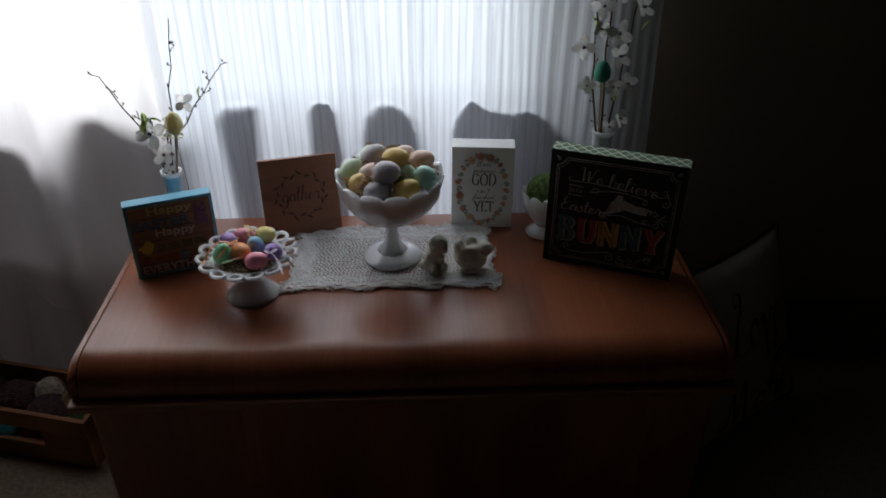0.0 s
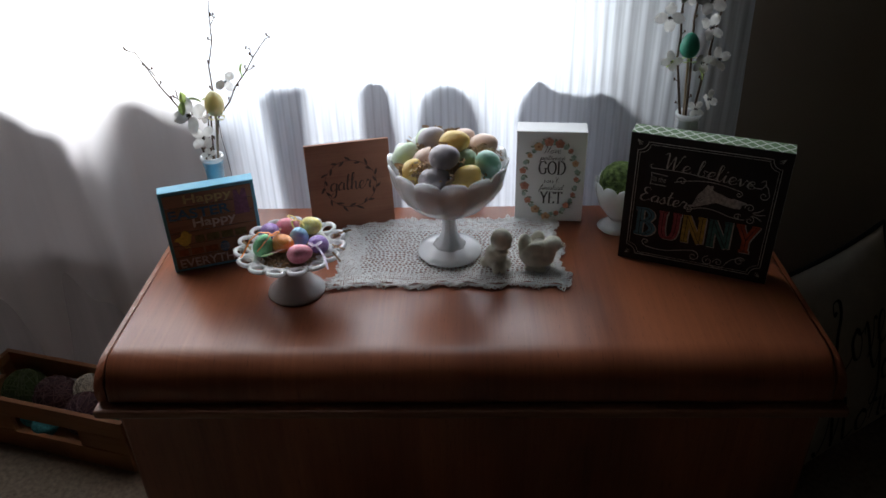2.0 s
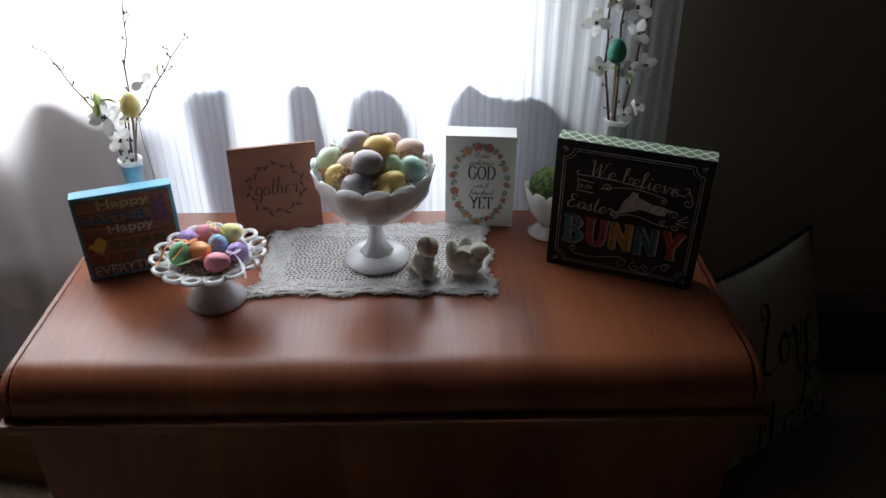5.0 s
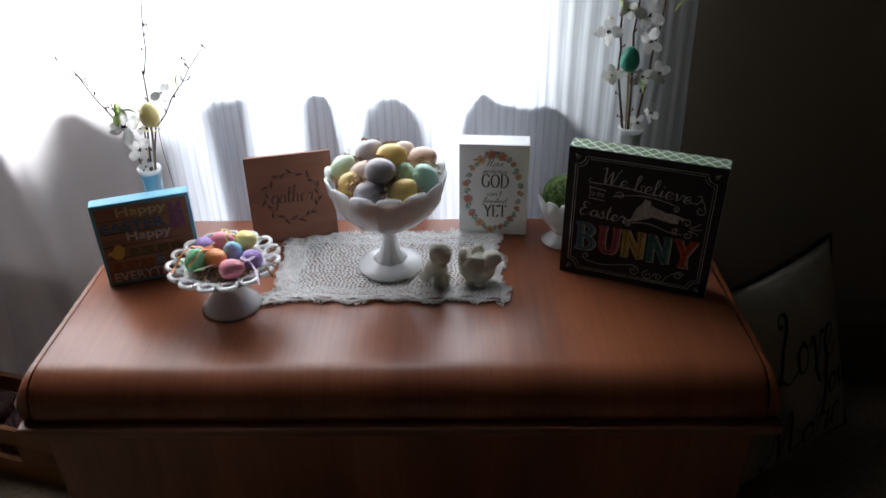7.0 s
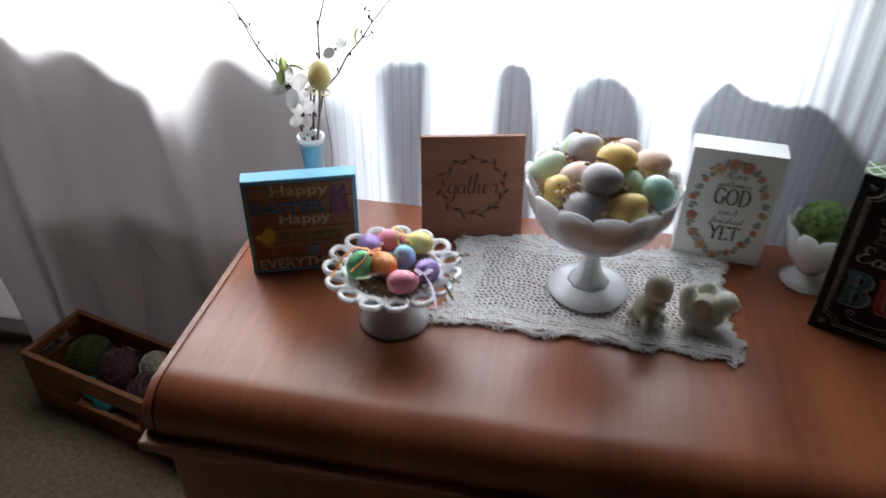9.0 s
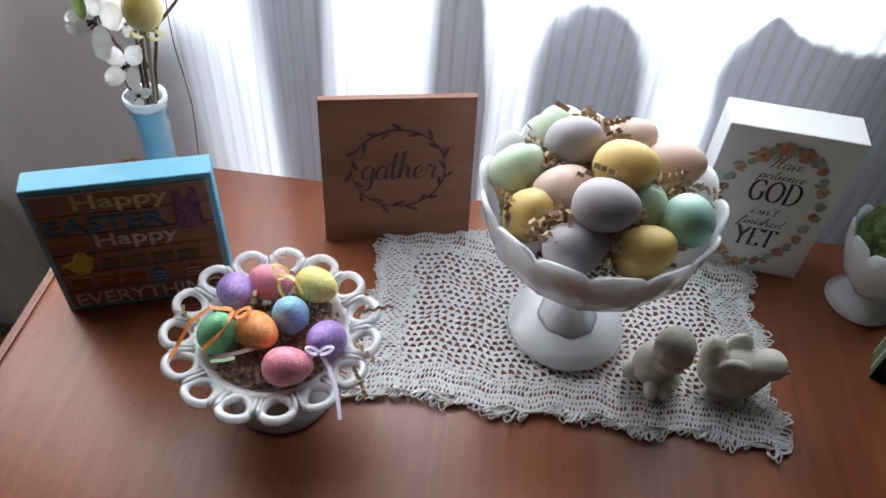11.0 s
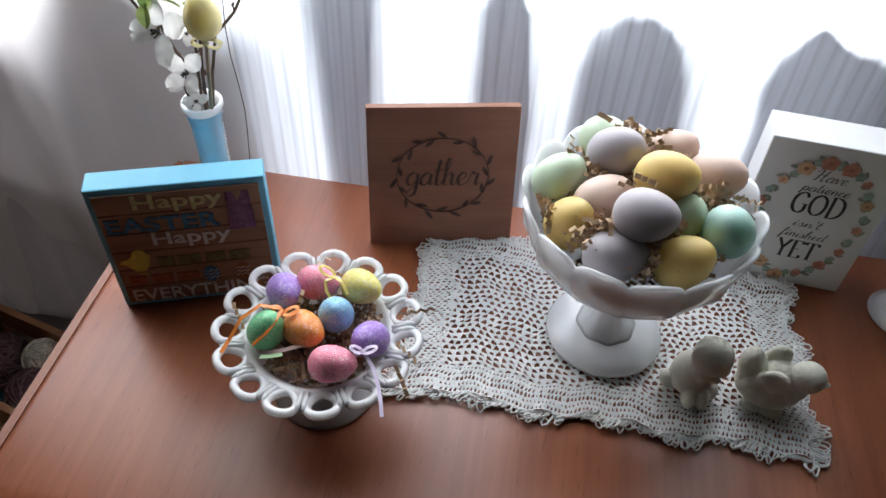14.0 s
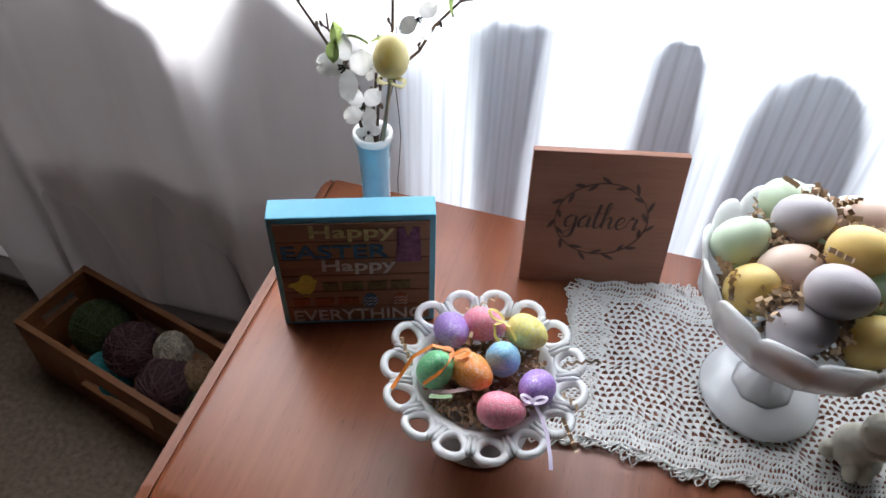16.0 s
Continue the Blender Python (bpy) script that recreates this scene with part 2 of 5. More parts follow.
def lathe(profile, seg=48, wave=None):
    """Turned form from (radius, height) pairs; wave(i, angle) gives a change of (radius, height)."""
    bm = bmesh.new()
    rings = []
    for i, (r, z) in enumerate(profile):
        if r < 1e-6:
            rings.append([bm.verts.new((0, 0, z))])
            continue
        ring = []
        for k in range(seg):
            a = 2 * math.pi * k / seg
            dr, dz = wave(i, a) if wave else (0, 0)
            ring.append(bm.verts.new(((r + dr) * math.cos(a), (r + dr) * math.sin(a), z + dz)))
        rings.append(ring)
    for p, q in zip(rings, rings[1:]):
        for k in range(seg):
            a, b = k, (k + 1) % seg
            if len(p) == 1 and len(q) == 1:
                continue
            if len(p) == 1:
                bm.faces.new((p[0], q[a], q[b]))
            elif len(q) == 1:
                bm.faces.new((p[a], p[b], q[0]))
            else:
                bm.faces.new((p[a], p[b], q[b], q[a]))
    return bm


def tube(bm, pts, r, seg=6, closed=False, taper=1.0):
    pts = [Vector(p) for p in pts]
    n = len(pts)
    rings = []
    for i, p in enumerate(pts):
        a = pts[(i - 1) % n] if (closed or i) else p
        b = pts[(i + 1) % n] if (closed or i < n - 1) else p
        d = (b - a).normalized() if (b - a).length > 1e-9 else Vector((0, 0, 1))
        u = d.orthogonal().normalized() if not rings else (last_u - d * last_u.dot(d)).normalized()
        last_u = u
        v = d.cross(u)
        rr = r * (1 + (taper - 1) * i / max(1, n - 1))
        rings.append([bm.verts.new(p + rr * (math.cos(2 * math.pi * k / seg) * u + math.sin(2 * math.pi * k / seg) * v)) for k in range(seg)])
    for i in range(n if closed else n - 1):
        p, q = rings[i], rings[(i + 1) % n]
        for k in range(seg):
            bm.faces.new((p[k], p[(k + 1) % seg], q[(k + 1) % seg], q[k]))
    if not closed:
        bm.faces.new(rings[0][::-1])
        bm.faces.new(rings[-1])
    return bm


def ball(bm, c, r, rot=(0, 0, 0), seg=20, rings=12):
    m = Matrix.Translation(c) @ Euler([radians(a) for a in rot]).to_matrix().to_4x4() @ Matrix.Diagonal((*r, 1))
    bmesh.ops.create_uvsphere(bm, u_segments=seg, v_segments=rings, radius=1, matrix=m)
    return bm


def plate(outline, y0, y1):
    """A flat piece cut to an outline in x and z, between two depths."""
    bm = bmesh.new()
    f = [bm.verts.new((x, y0, z)) for x, z in outline]
    b = [bm.verts.new((x, y1, z)) for x, z in outline]
    bm.faces.new(f)
    bm.faces.new(b[::-1])
    for i in range(len(f)):
        j = (i + 1) % len(f)
        bm.faces.new((f[i], f[j], b[j], b[i]))
    bmesh.ops.triangulate(bm, faces=[q for q in bm.faces if len(q.verts) > 4], ngon_method="EAR_CLIP")
    return bm


def lettering(text, x0, x1, z0, z1, y=-0.0012, shear=0.0, bold=0.0, slope=0.0):
    """Words fitted into a box on an upright face."""
    cu = bpy.data.curves.new("lettering", "FONT")
    cu.body, cu.extrude, cu.shear, cu.offset, cu.resolution_u = text, 0.004, shear, bold, 4
    ob = bpy.data.objects.new("lettering", cu)
    scene.collection.objects.link(ob)
    bpy.context.view_layer.update()
    me = bpy.data.meshes.new_from_object(ob.evaluated_get(bpy.context.evaluated_depsgraph_get()))
    bpy.data.objects.remove(ob)
    bm = bmesh.new()
    bm.from_mesh(me)
    bpy.data.meshes.remove(me)
    xs, zs = [v.co.x for v in bm.verts], [v.co.y for v in bm.verts]
    ax, bx, az, bz = min(xs), max(xs), min(zs), max(zs)
    for v in bm.verts:
        fx, fz = (v.co.x - ax) / (bx - ax), (v.co.y - az) / (bz - az)
        v.co = Vector((x0 + fx * (x1 - x0), y + (0.0006 if v.co.z < 0 else -0.0002), z0 + fz * (z1 - z0) + slope * fx))
    return bm


SCRIPT = {
    "a": (0.50, [[(0.40, 0.42), (0.25, 0.47), (0.06, 0.28), (0.10, 0.04), (0.25, 0.03), (0.38, 0.20), (0.41, 0.44)], [(0.41, 0.44), (0.39, 0.12), (0.44, 0.02), (0.55, 0.12)]]),
    "b": (0.46, [[(0, 0.1), (0.15, 0.6), (0.20, 0.95), (0.12, 1), (0.07, 0.8), (0.06, 0.2), (0.10, 0.02), (0.24, 0), (0.34, 0.2), (0.28, 0.42), (0.48, 0.40)]]),
    "c": (0.38, [[(0.34, 0.38), (0.24, 0.47), (0.08, 0.32), (0.08, 0.08), (0.20, 0), (0.40, 0.12)]]),
    "d": (0.52, [[(0.38, 0.40), (0.24, 0.46), (0.06, 0.28), (0.10, 0.04), (0.24, 0.02), (0.36, 0.2), (0.46, 0.98)], [(0.46, 0.98), (0.40, 0.3), (0.42, 0.04), (0.56, 0.12)]]),
    "e": (0.42, [[(0, 0.1), (0.20, 0.2), (0.33, 0.36), (0.26, 0.47), (0.12, 0.4), (0.06, 0.2), (0.12, 0.03), (0.26, 0), (0.44, 0.14)]]),
    "f": (0.34, [[(0, 0.1), (0.20, 0.6), (0.26, 0.95), (0.18, 1), (0.12, 0.7), (0.08, 0.1), (0.02, -0.4), (0.12, -0.36), (0.16, 0), (0.36, 0.14)]]),
    "g": (0.50, [[(0.42, 0.42), (0.25, 0.48), (0.06, 0.3), (0.10, 0.05), (0.25, 0.02), (0.40, 0.2), (0.42, 0.44)], [(0.42, 0.44), (0.42, 0.1), (0.38, -0.3), (0.20, -0.42), (0.08, -0.3), (0.25, -0.12), (0.52, 0.08)]]),
    "h": (0.52, [[(-0.02, 0.1), (0.16, 0.6), (0.22, 0.95), (0.14, 1), (0.09, 0.8), (0.08, 0.4), (0.07, 0)], [(0.07, 0), (0.12, 0.3), (0.26, 0.46), (0.35, 0.36), (0.34, 0.1), (0.42, 0), (0.54, 0.12)]]),
    "i": (0.26, [[(0, 0.1), (0.10, 0.46), (0.09, 0.12), (0.15, 0), (0.28, 0.12)], [(0.14, 0.72), (0.13, 0.65)]]),
    "l": (0.30, [[(0, 0.1), (0.16, 0.6), (0.20, 0.95), (0.12, 1), (0.07, 0.8), (0.07, 0.2), (0.14, 0), (0.32, 0.12)]]),
    "n": (0.50, [[(0, 0.2), (0.08, 0.46), (0.08, 0)], [(0.08, 0.1), (0.16, 0.38), (0.30, 0.46), (0.35, 0.3), (0.34, 0.08), (0.40, 0), (0.52, 0.12)]]),
    "o": (0.46, [[(0.24, 0.46), (0.06, 0.3), (0.10, 0.04), (0.26, 0.02), (0.36, 0.22), (0.30, 0.42), (0.22, 0.44), (0.34, 0.34), (0.48, 0.40)]]),
    "p": (0.50, [[(0, 0.1), (0.12, 0.48), (0.10, 0.1), (0.04, -0.42)], [(0.10, 0.25), (0.24, 0.47), (0.38, 0.36), (0.34, 0.08), (0.20, 0), (0.30, 0), (0.52, 0.12)]]),
    "r": (0.42, [[(0, 0.1), (0.10, 0.42), (0.16, 0.5), (0.20, 0.42), (0.30, 0.44), (0.34, 0.38), (0.30, 0.1), (0.36, 0), (0.44, 0.12)]]),
    "s": (0.38, [[(0, 0.1), (0.16, 0.4), (0.20, 0.5), (0.24, 0.36), (0.30, 0.16), (0.22, 0), (0.08, 0.04), (0.20, 0), (0.40, 0.12)]]),
    "t": (0.34, [[(0.18, 0.95), (0.12, 0.4), (0.14, 0.06), (0.24, 0), (0.36, 0.12)], [(0, 0.56), (0.32, 0.60)]]),
    "u": (0.50, [[(0, 0.2), (0.08, 0.46), (0.08, 0.12), (0.18, 0), (0.34, 0.16), (0.38, 0.46)], [(0.38, 0.46), (0.37, 0.1), (0.43, 0), (0.54, 0.12)]]),
    "v": (0.44, [[(0, 0.3), (0.08, 0.46), (0.14, 0.3), (0.18, 0.02), (0.30, 0.2), (0.36, 0.45), (0.46, 0.40)]]),
    "'": (0.12, [[(0.08, 1), (0.04, 0.82)]]),
    " ": (0.30, []),
    "E": (0.62, [[(0.50, 0.82), (0.42, 0.98), (0.22, 0.95), (0.16, 0.76), (0.28, 0.58), (0.38, 0.55), (0.22, 0.5), (0.06, 0.26), (0.12, 0.03), (0.34, 0), (0.60, 0.18)]]),
    "H": (0.80, [[(-0.10, 0.75), (0, 0.95), (0.20, 1), (0.22, 0.7), (0.14, 0.1), (0.02, 0)], [(0.62, 1), (0.52, 0.6), (0.50, 0.1), (0.60, 0), (0.80, 0.14)], [(0.02, 0.46), (0.30, 0.56), (0.66, 0.52)]]),
    "L": (0.95, [[(0.60, 0.86), (0.52, 0.82), (0.54, 0.98), (0.72, 0.98), (0.72, 0.78), (0.55, 0.5), (0.45, 0.15), (0.20, -0.16), (-0.02, -0.04), (0.12, 0.18), (0.40, 0.10), (0.70, -0.04), (1, 0.10)]]),
    "M": (1.00, [[(-0.10, 0.1), (-0.04, -0.02), (0.14, 0.3), (0.30, 1), (0.32, 0.5), (0.36, 0.02)], [(0.36, 0.02), (0.50, 0.6), (0.66, 1), (0.66, 0.4), (0.72, 0), (1, 0.12)]]),
    "W": (0.90, [[(-0.05, 0.85), (0.06, 1), (0.14, 0.9), (0.20, 0.02), (0.30, 0.3), (0.45, 0.85), (0.50, 0.05), (0.62, 0.35), (0.78, 1), (0.86, 0.98)]]),
    "Y": (0.60, [[(0, 0.85), (0.10, 1), (0.16, 0.7), (0.28, 0.5), (0.46, 0.7), (0.56, 1)], [(0.56, 1), (0.50, 0.4), (0.40, -0.2), (0.20, -0.42), (0.10, -0.25), (0.40, 0), (0.64, 0.12)]]),
}
ROMAN = {
    "G": (0.76, [[(0.60, 0.8), (0.52, 0.96), (0.36, 1), (0.14, 0.85), (0.05, 0.5), (0.14, 0.15), (0.36, 0), (0.54, 0.08), (0.60, 0.22), (0.60, 0.45)], [(0.44, 0.45), (0.72, 0.45)]]),
    "O": (0.82, [[(0.38, 1), (0.14, 0.85), (0.05, 0.5), (0.14, 0.15), (0.38, 0), (0.62, 0.15), (0.71, 0.5), (0.62, 0.85), (0.38, 1)]]),
    "D": (0.72, [[(0.12, 0), (0.12, 1)], [(0.02, 1), (0.34, 1), (0.58, 0.82), (0.66, 0.5), (0.58, 0.18), (0.34, 0), (0.02, 0)]]),
    "Y": (0.72, [[(0.06, 1), (0.34, 0.48)], [(0.62, 1), (0.34, 0.48)], [(0.34, 0.48), (0.34, 0)], [(-0.03, 1), (0.17, 1)], [(0.52, 1), (0.71, 1)], [(0.22, 0), (0.46, 0)]]),
    "E": (0.64, [[(0.12, 0), (0.12, 1)], [(0.02, 1), (0.50, 1)], [(0.50, 1), (0.50, 0.84)], [(0.12, 0.52), (0.38, 0.52)], [(0.02, 0), (0.53, 0)], [(0.53, 0), (0.54, 0.18)]]),
    "T": (0.62, [[(0.31, 0), (0.31, 1)], [(0.02, 1), (0.60, 1)], [(0.02, 1), (0.02, 0.84)], [(0.60, 1), (0.60, 0.84)], [(0.19, 0), (0.43, 0)]]),
}
SLAB = {
    "B": (1.0, [[(0.24, 0.02), (0.24, 0.98)], [(0, 0.95), (0.50, 0.95), (0.74, 0.75), (0.50, 0.53), (0.24, 0.53)], [(0.24, 0.50), (0.55, 0.50), (0.82, 0.27), (0.55, 0.05), (0, 0.05)]]),
    "U": (1.0, [[(0.20, 0.97), (0.20, 0.35), (0.30, 0.10), (0.50, 0.05), (0.70, 0.12), (0.80, 0.4), (0.80, 0.97)], [(0, 0.95), (0.40, 0.95)], [(0.62, 0.95), (1, 0.95)]]),
    "N": (1.0, [[(0.16, 0.03), (0.16, 0.97)], [(0.16, 0.97), (0.84, 0.03)], [(0.84, 0.03), (0.84, 0.97)], [(0, 0.05), (0.34, 0.05)], [(0, 0.95), (0.30, 0.95)], [(0.64, 0.95), (1, 0.95)]]),
    "Y": (1.0, [[(0.16, 0.96), (0.50, 0.45)], [(0.84, 0.96), (0.50, 0.45)], [(0.50, 0.50), (0.50, 0.03)], [(0, 0.95), (0.36, 0.95)], [(0.64, 0.95), (1, 0.95)], [(0.28, 0.05), (0.72, 0.05)]]),
}


def penned(text, alphabet, x0, x1, z0, z1, y, thin, thick, slant=0.0, slope=0.0, both=False, bulge=None):
    """Words drawn with a broad pen: thick where the stroke runs down, thin where it runs up or across."""
    bm = bmesh.new()
    total = sum(alphabet[ch][0] for ch in text)
    sx, sz, at, step = (x1 - x0) / total, z1 - z0, 0.0, 0
    for ch in text:
        for stroke in alphabet[ch][1]:
            ctl = [Vector((x0 + (at + px) * sx + slant * pz * sz, z0 + pz * sz + slope * (at + px) / total)) for px, pz in stroke]
            line = []
            for k in range(len(ctl) - 1):
                p0, p1, p2, p3 = ctl[max(k - 1, 0)], ctl[k], ctl[k + 1], ctl[min(k + 2, len(ctl) - 1)]
                for q in range(6 if len(ctl) > 2 else 3):
                    t = q / (6 if len(ctl) > 2 else 3)
                    line.append(0.5 * (2 * p1 + (p2 - p0) * t + (2 * p0 - 5 * p1 + 4 * p2 - p3) * t * t + (3 * p1 - p0 - 3 * p2 + p3) * t ** 3))
            line.append(ctl[-1])
            prev = None
            for k, p in enumerate(line):
                d = line[min(k + 1, len(line) - 1)] - line[max(k - 1, 0)]
                d = d.normalized() if d.length > 1e-9 else Vector((1, 0))
                w = thin + (thick - thin) * (abs(d.y) if both else max(0.0, -d.y)) ** 0.8
                n = Vector((-d.y, d.x)) * w / 2
                step += 1
                lift = -0.0000012 * step
                a, b = p + n, p - n
                ya, yb = (y + lift, y + lift) if bulge is None else (bulge(a.x, a.y) + lift, bulge(b.x, b.y) + lift)
                cur = (bm.verts.new((a.x, ya, a.y)), bm.verts.new((b.x, yb, b.y)))
                if prev:
                    bm.faces.new((prev[0], prev[1], cur[1], cur[0]))
                prev = cur
        at += alphabet[ch][0]
    return bm


def leaf_shape(bm, x, z, ang, length, width, y=-0.001, n=8):
    c, s = math.cos(ang), math.sin(ang)
    pts = []
    for k in range(n):
        t = k / (n - 1)
        pts.append((t * length, width * 0.5 * math.sin(math.pi * t) ** 0.8))
    for k in range(n - 2, 0, -1):
        t = k / (n - 1)
        pts.append((t * length, -width * 0.5 * math.sin(math.pi * t) ** 0.8))
    bm.faces.new([bm.verts.new((x + c * a - s * b, y, z + s * a + c * b)) for a, b in pts])
    return bm


def disc(bm, x, z, r, y=-0.001, n=12, wob=0.0):
    bm.faces.new([bm.verts.new((x + r * (1 + wob * math.sin(5 * 2 * math.pi * k / n)) * math.cos(2 * math.pi * k / n), y, z + r * (1 + wob * math.sin(5 * 2 * math.pi * k / n)) * math.sin(2 * math.pi * k / n))) for k in range(n)])
    return bm


def scroll(x, z, r, turns, start, hand=1, y=-0.001, n=24):
    """A chalk curl that winds inward."""
    return [(x + r * (1 - 0.8 * k / n) * math.cos(start + hand * turns * 2 * math.pi * k / n), y, z + r * (1 - 0.8 * k / n) * math.sin(start + hand * turns * 2 * math.pi * k / n)) for k in range(n + 1)]


def egg_mesh(name, length, width, material):
    bm = bmesh.new()
    ball(bm, (0, 0, 0), (1, 1, 1), seg=24, rings=16)
    for v in bm.verts:
        t = v.co.z
        w = math.sqrt(max(0, 1 - t * t)) * (1 - 0.16 * t)
        h = math.hypot(v.co.x, v.co.y)
        k = w / h if h > 1e-6 else 0
        v.co = Vector((v.co.x * k * width / 2, v.co.y * k * width / 2, t * length / 2))
    for f in bm.faces:
        f.smooth = True
    me = bpy.data.meshes.new(name)
    bm.to_mesh(me)
    bm.free()
    me.materials.append(material)
    return me


def crinkle(bm, p, d, n, step, width, amp, rnd, centre=None, reach=1.0):
    """A zigzag strip of shredded paper."""
    d = Vector(d).normalized()
    side = d.orthogonal().normalized()
    side.rotate(Matrix.Rotation(rnd.uniform(0, 6.28), 3, d))
    up = d.cross(side)
    prev = None
    p = Vector(p)
    bend = Vector((rnd.uniform(-1, 1), rnd.uniform(-1, 1), rnd.uniform(-1, 0.2))) * 0.12
    for k in range(n):
        q = p + up * (amp if k % 2 else -amp)
        a, b = bm.verts.new(q - side * width / 2), bm.verts.new(q + side * width / 2)
        if prev:
            bm.faces.new((prev[0], prev[1], b, a))
        prev = (a, b)
        d = (d + bend * 0.3).normalized()
        p = p + d * step
        if centre and math.hypot(p.x - centre[0], p.y - centre[1]) > reach:
            break


# ---- the room ----
def structure(name, bm, material, label, category):
    return tagged(part(name, bm, material), label, category, kind="structure")


RX0, RX1, RY0, RZ1 = -2.2, 2.6, -3.2, 2.45
structure("floor", boxed(RX0, RX1, RY0, WALL_Y, -0.05, 0), CARPET, "beige cut-pile carpet over the whole floor", "floor")
structure("ceiling", boxed(RX0, RX1, RY0, WALL_Y + 0.14, RZ1, RZ1 + 0.05), CEIL, "matt ceiling out of view, darkened to cut bounce light", "ceiling")
bm = bmesh.new()
box(bm, RX0, WIN_X0, WALL_Y, WALL_Y + 0.14, -0.05, RZ1)
box(bm, WIN_X1, RX1, WALL_Y, WALL_Y + 0.14, -0.05, RZ1)
box(bm, WIN_X0, WIN_X1, WALL_Y, WALL_Y + 0.14, -0.05, WIN_Z0)
box(bm, WIN_X0, WIN_X1, WALL_Y, WALL_Y + 0.14, WIN_Z1, RZ1)
structure("wall_north", bm, WALL, "dark beige painted wall with the window opening", "wall")
# these three walls are unseen, kept dark so less light bounces back
structure("wall_east", boxed(RX1, RX1 + 0.1, RY0, WALL_Y + 0.14, -0.05, RZ1), WALL_DIM, "side wall out of view, darkened to cut bounce light", "wall")
structure("wall_west", boxed(RX0 - 0.1, RX0, RY0, WALL_Y + 0.14, -0.05, RZ1), WALL_DIM, "side wall out of view, darkened to cut bounce light", "wall")
structure("wall_south", boxed(RX0 - 0.1, RX1 + 0.1, RY0 - 0.1, RY0, -0.05, RZ1), WALL_DIM, "back wall out of view, darkened to cut bounce light", "wall")

win = thing("window_1", pose(0, 0, 0), "wide white-framed window behind sheer curtains", "window", kind="structure")
for x0, x1, z0, z1 in ((WIN_X0, WIN_X0 + 0.05, WIN_Z0, WIN_Z1), (WIN_X1 - 0.05, WIN_X1, WIN_Z0, WIN_Z1), (WIN_X0 + 0.05, WIN_X1 - 0.05, WIN_Z0, WIN_Z0 + 0.05), (WIN_X0 + 0.05, WIN_X1 - 0.05, WIN_Z1 - 0.05, WIN_Z1)):
    part("window_frame", boxed(x0, x1, WALL_Y + 0.05, WALL_Y + 0.10, z0, z1, bevel=0.004), FRAME_W, win)
part("window_sill", boxed(WIN_X0 - 0.02, WIN_X1 + 0.02, WALL_Y - 0.112, WALL_Y + 0.05, WIN_Z0 - 0.022, WIN_Z0 + 0.002, bevel=0.005), FRAME_W, win)



def tint(name, value):
    """Window glass, clear or tinted to dim the light, with a faint gloss."""
    m = bpy.data.materials.new(name)
    m.use_nodes = True
    n, l = m.node_tree.nodes, m.node_tree.links
    n.remove(n["Principled BSDF"])
    tr, gl, mx = n.new("ShaderNodeBsdfTransparent"), n.new("ShaderNodeBsdfGlossy"), n.new("ShaderNodeMixShader")
    tr.inputs[0].default_value = (*value, 1)
    gl.inputs["Roughness"].default_value = 0.02
    mx.inputs[0].default_value = 0.04
    l.new(tr.outputs[0], mx.inputs[1])
    l.new(gl.outputs[0], mx.inputs[2])
    l.new(mx.outputs[0], n["Material Output"].inputs[0])
    return m


# below this height the glass has an added tint, to dim the curtain
RAIL = 0.86
part("window_pane", boxed(WIN_X0 + 0.05, WIN_X1 - 0.05, WALL_Y + 0.072, WALL_Y + 0.078, WIN_Z0 + 0.05, RAIL), tint("dimming_glass", (0.66, 0.66, 0.67)), win, "lower pane, tinted to dim the lower curtain")
part("window_pane", boxed(WIN_X0 + 0.05, WIN_X1 - 0.05, WALL_Y + 0.072, WALL_Y + 0.078, RAIL + 0.002, WIN_Z1 - 0.05), tint("clear_glass", (0.97, 0.98, 0.98)), win, "clear upper pane")

# heater along the wall past the chest
heater = thing("baseboard_heater", pose(0, WALL_Y, 0), "dark metal baseboard heater along the wall", "heater")
part("cover", boxed(0.80, RX1, -0.065, -0.002, 0.04, 0.205, bevel=0.006), TRIM, heater)
part("top_lip", boxed(0.80, RX1, -0.075, -0.002, 0.207, 0.222, bevel=0.004), TRIM, heater)
part("foot_rail", boxed(0.80, RX1, -0.05, -0.002, 0.0, 0.038, bevel=0.004), TRIM, heater)


# ---- curtains ----
def curtain(name, x0, x1, z0, z1, fold, material, label, nx, drift):
    bm = bmesh.new()
    nz = 26
    rows = []
    for j in range(nz + 1):
        v = j / nz
        z = z0 + (z1 - z0) * v
        row = []
        for i in range(nx + 1):
            u = i / nx
            x = x0 + (x1 - x0) * u
            y = fold(x, z) + drift(x, z)
            row.append(bm.verts.new((x + 0.006 * math.sin(7 * z + 23 * x), y, z)))
        rows.append(row)
    for a, b in zip(rows, rows[1:]):
        for i in range(nx):
            bm.faces.new((a[i], a[i + 1], b[i + 1], b[i]))
    root = thing(name, pose(0, 0, 0), label, "curtain")
    part("cloth", bm, material, root, smooth=True)
    bm = bmesh.new()
    tube(bm, [(x0 + (x1 - x0) * k / 40, fold(x0 + (x1 - x0) * k / 40, z1) + drift(x0 + (x1 - x0) * k / 40, z1), z1) for k in range(41)], 0.008)
    part("heading", bm, material, root)
    return root


# part-blocking sheets for the added cut-outs that shade the curtains
SHADE_CUTOUT = sheer("shade_cutout_mid", (0.55, 0.55, 0.57), 0.0, 40)
SHADE_CUTOUT_PALE = sheer("shade_cutout_pale", (0.48, 0.46, 0.455), 0.0, 40)
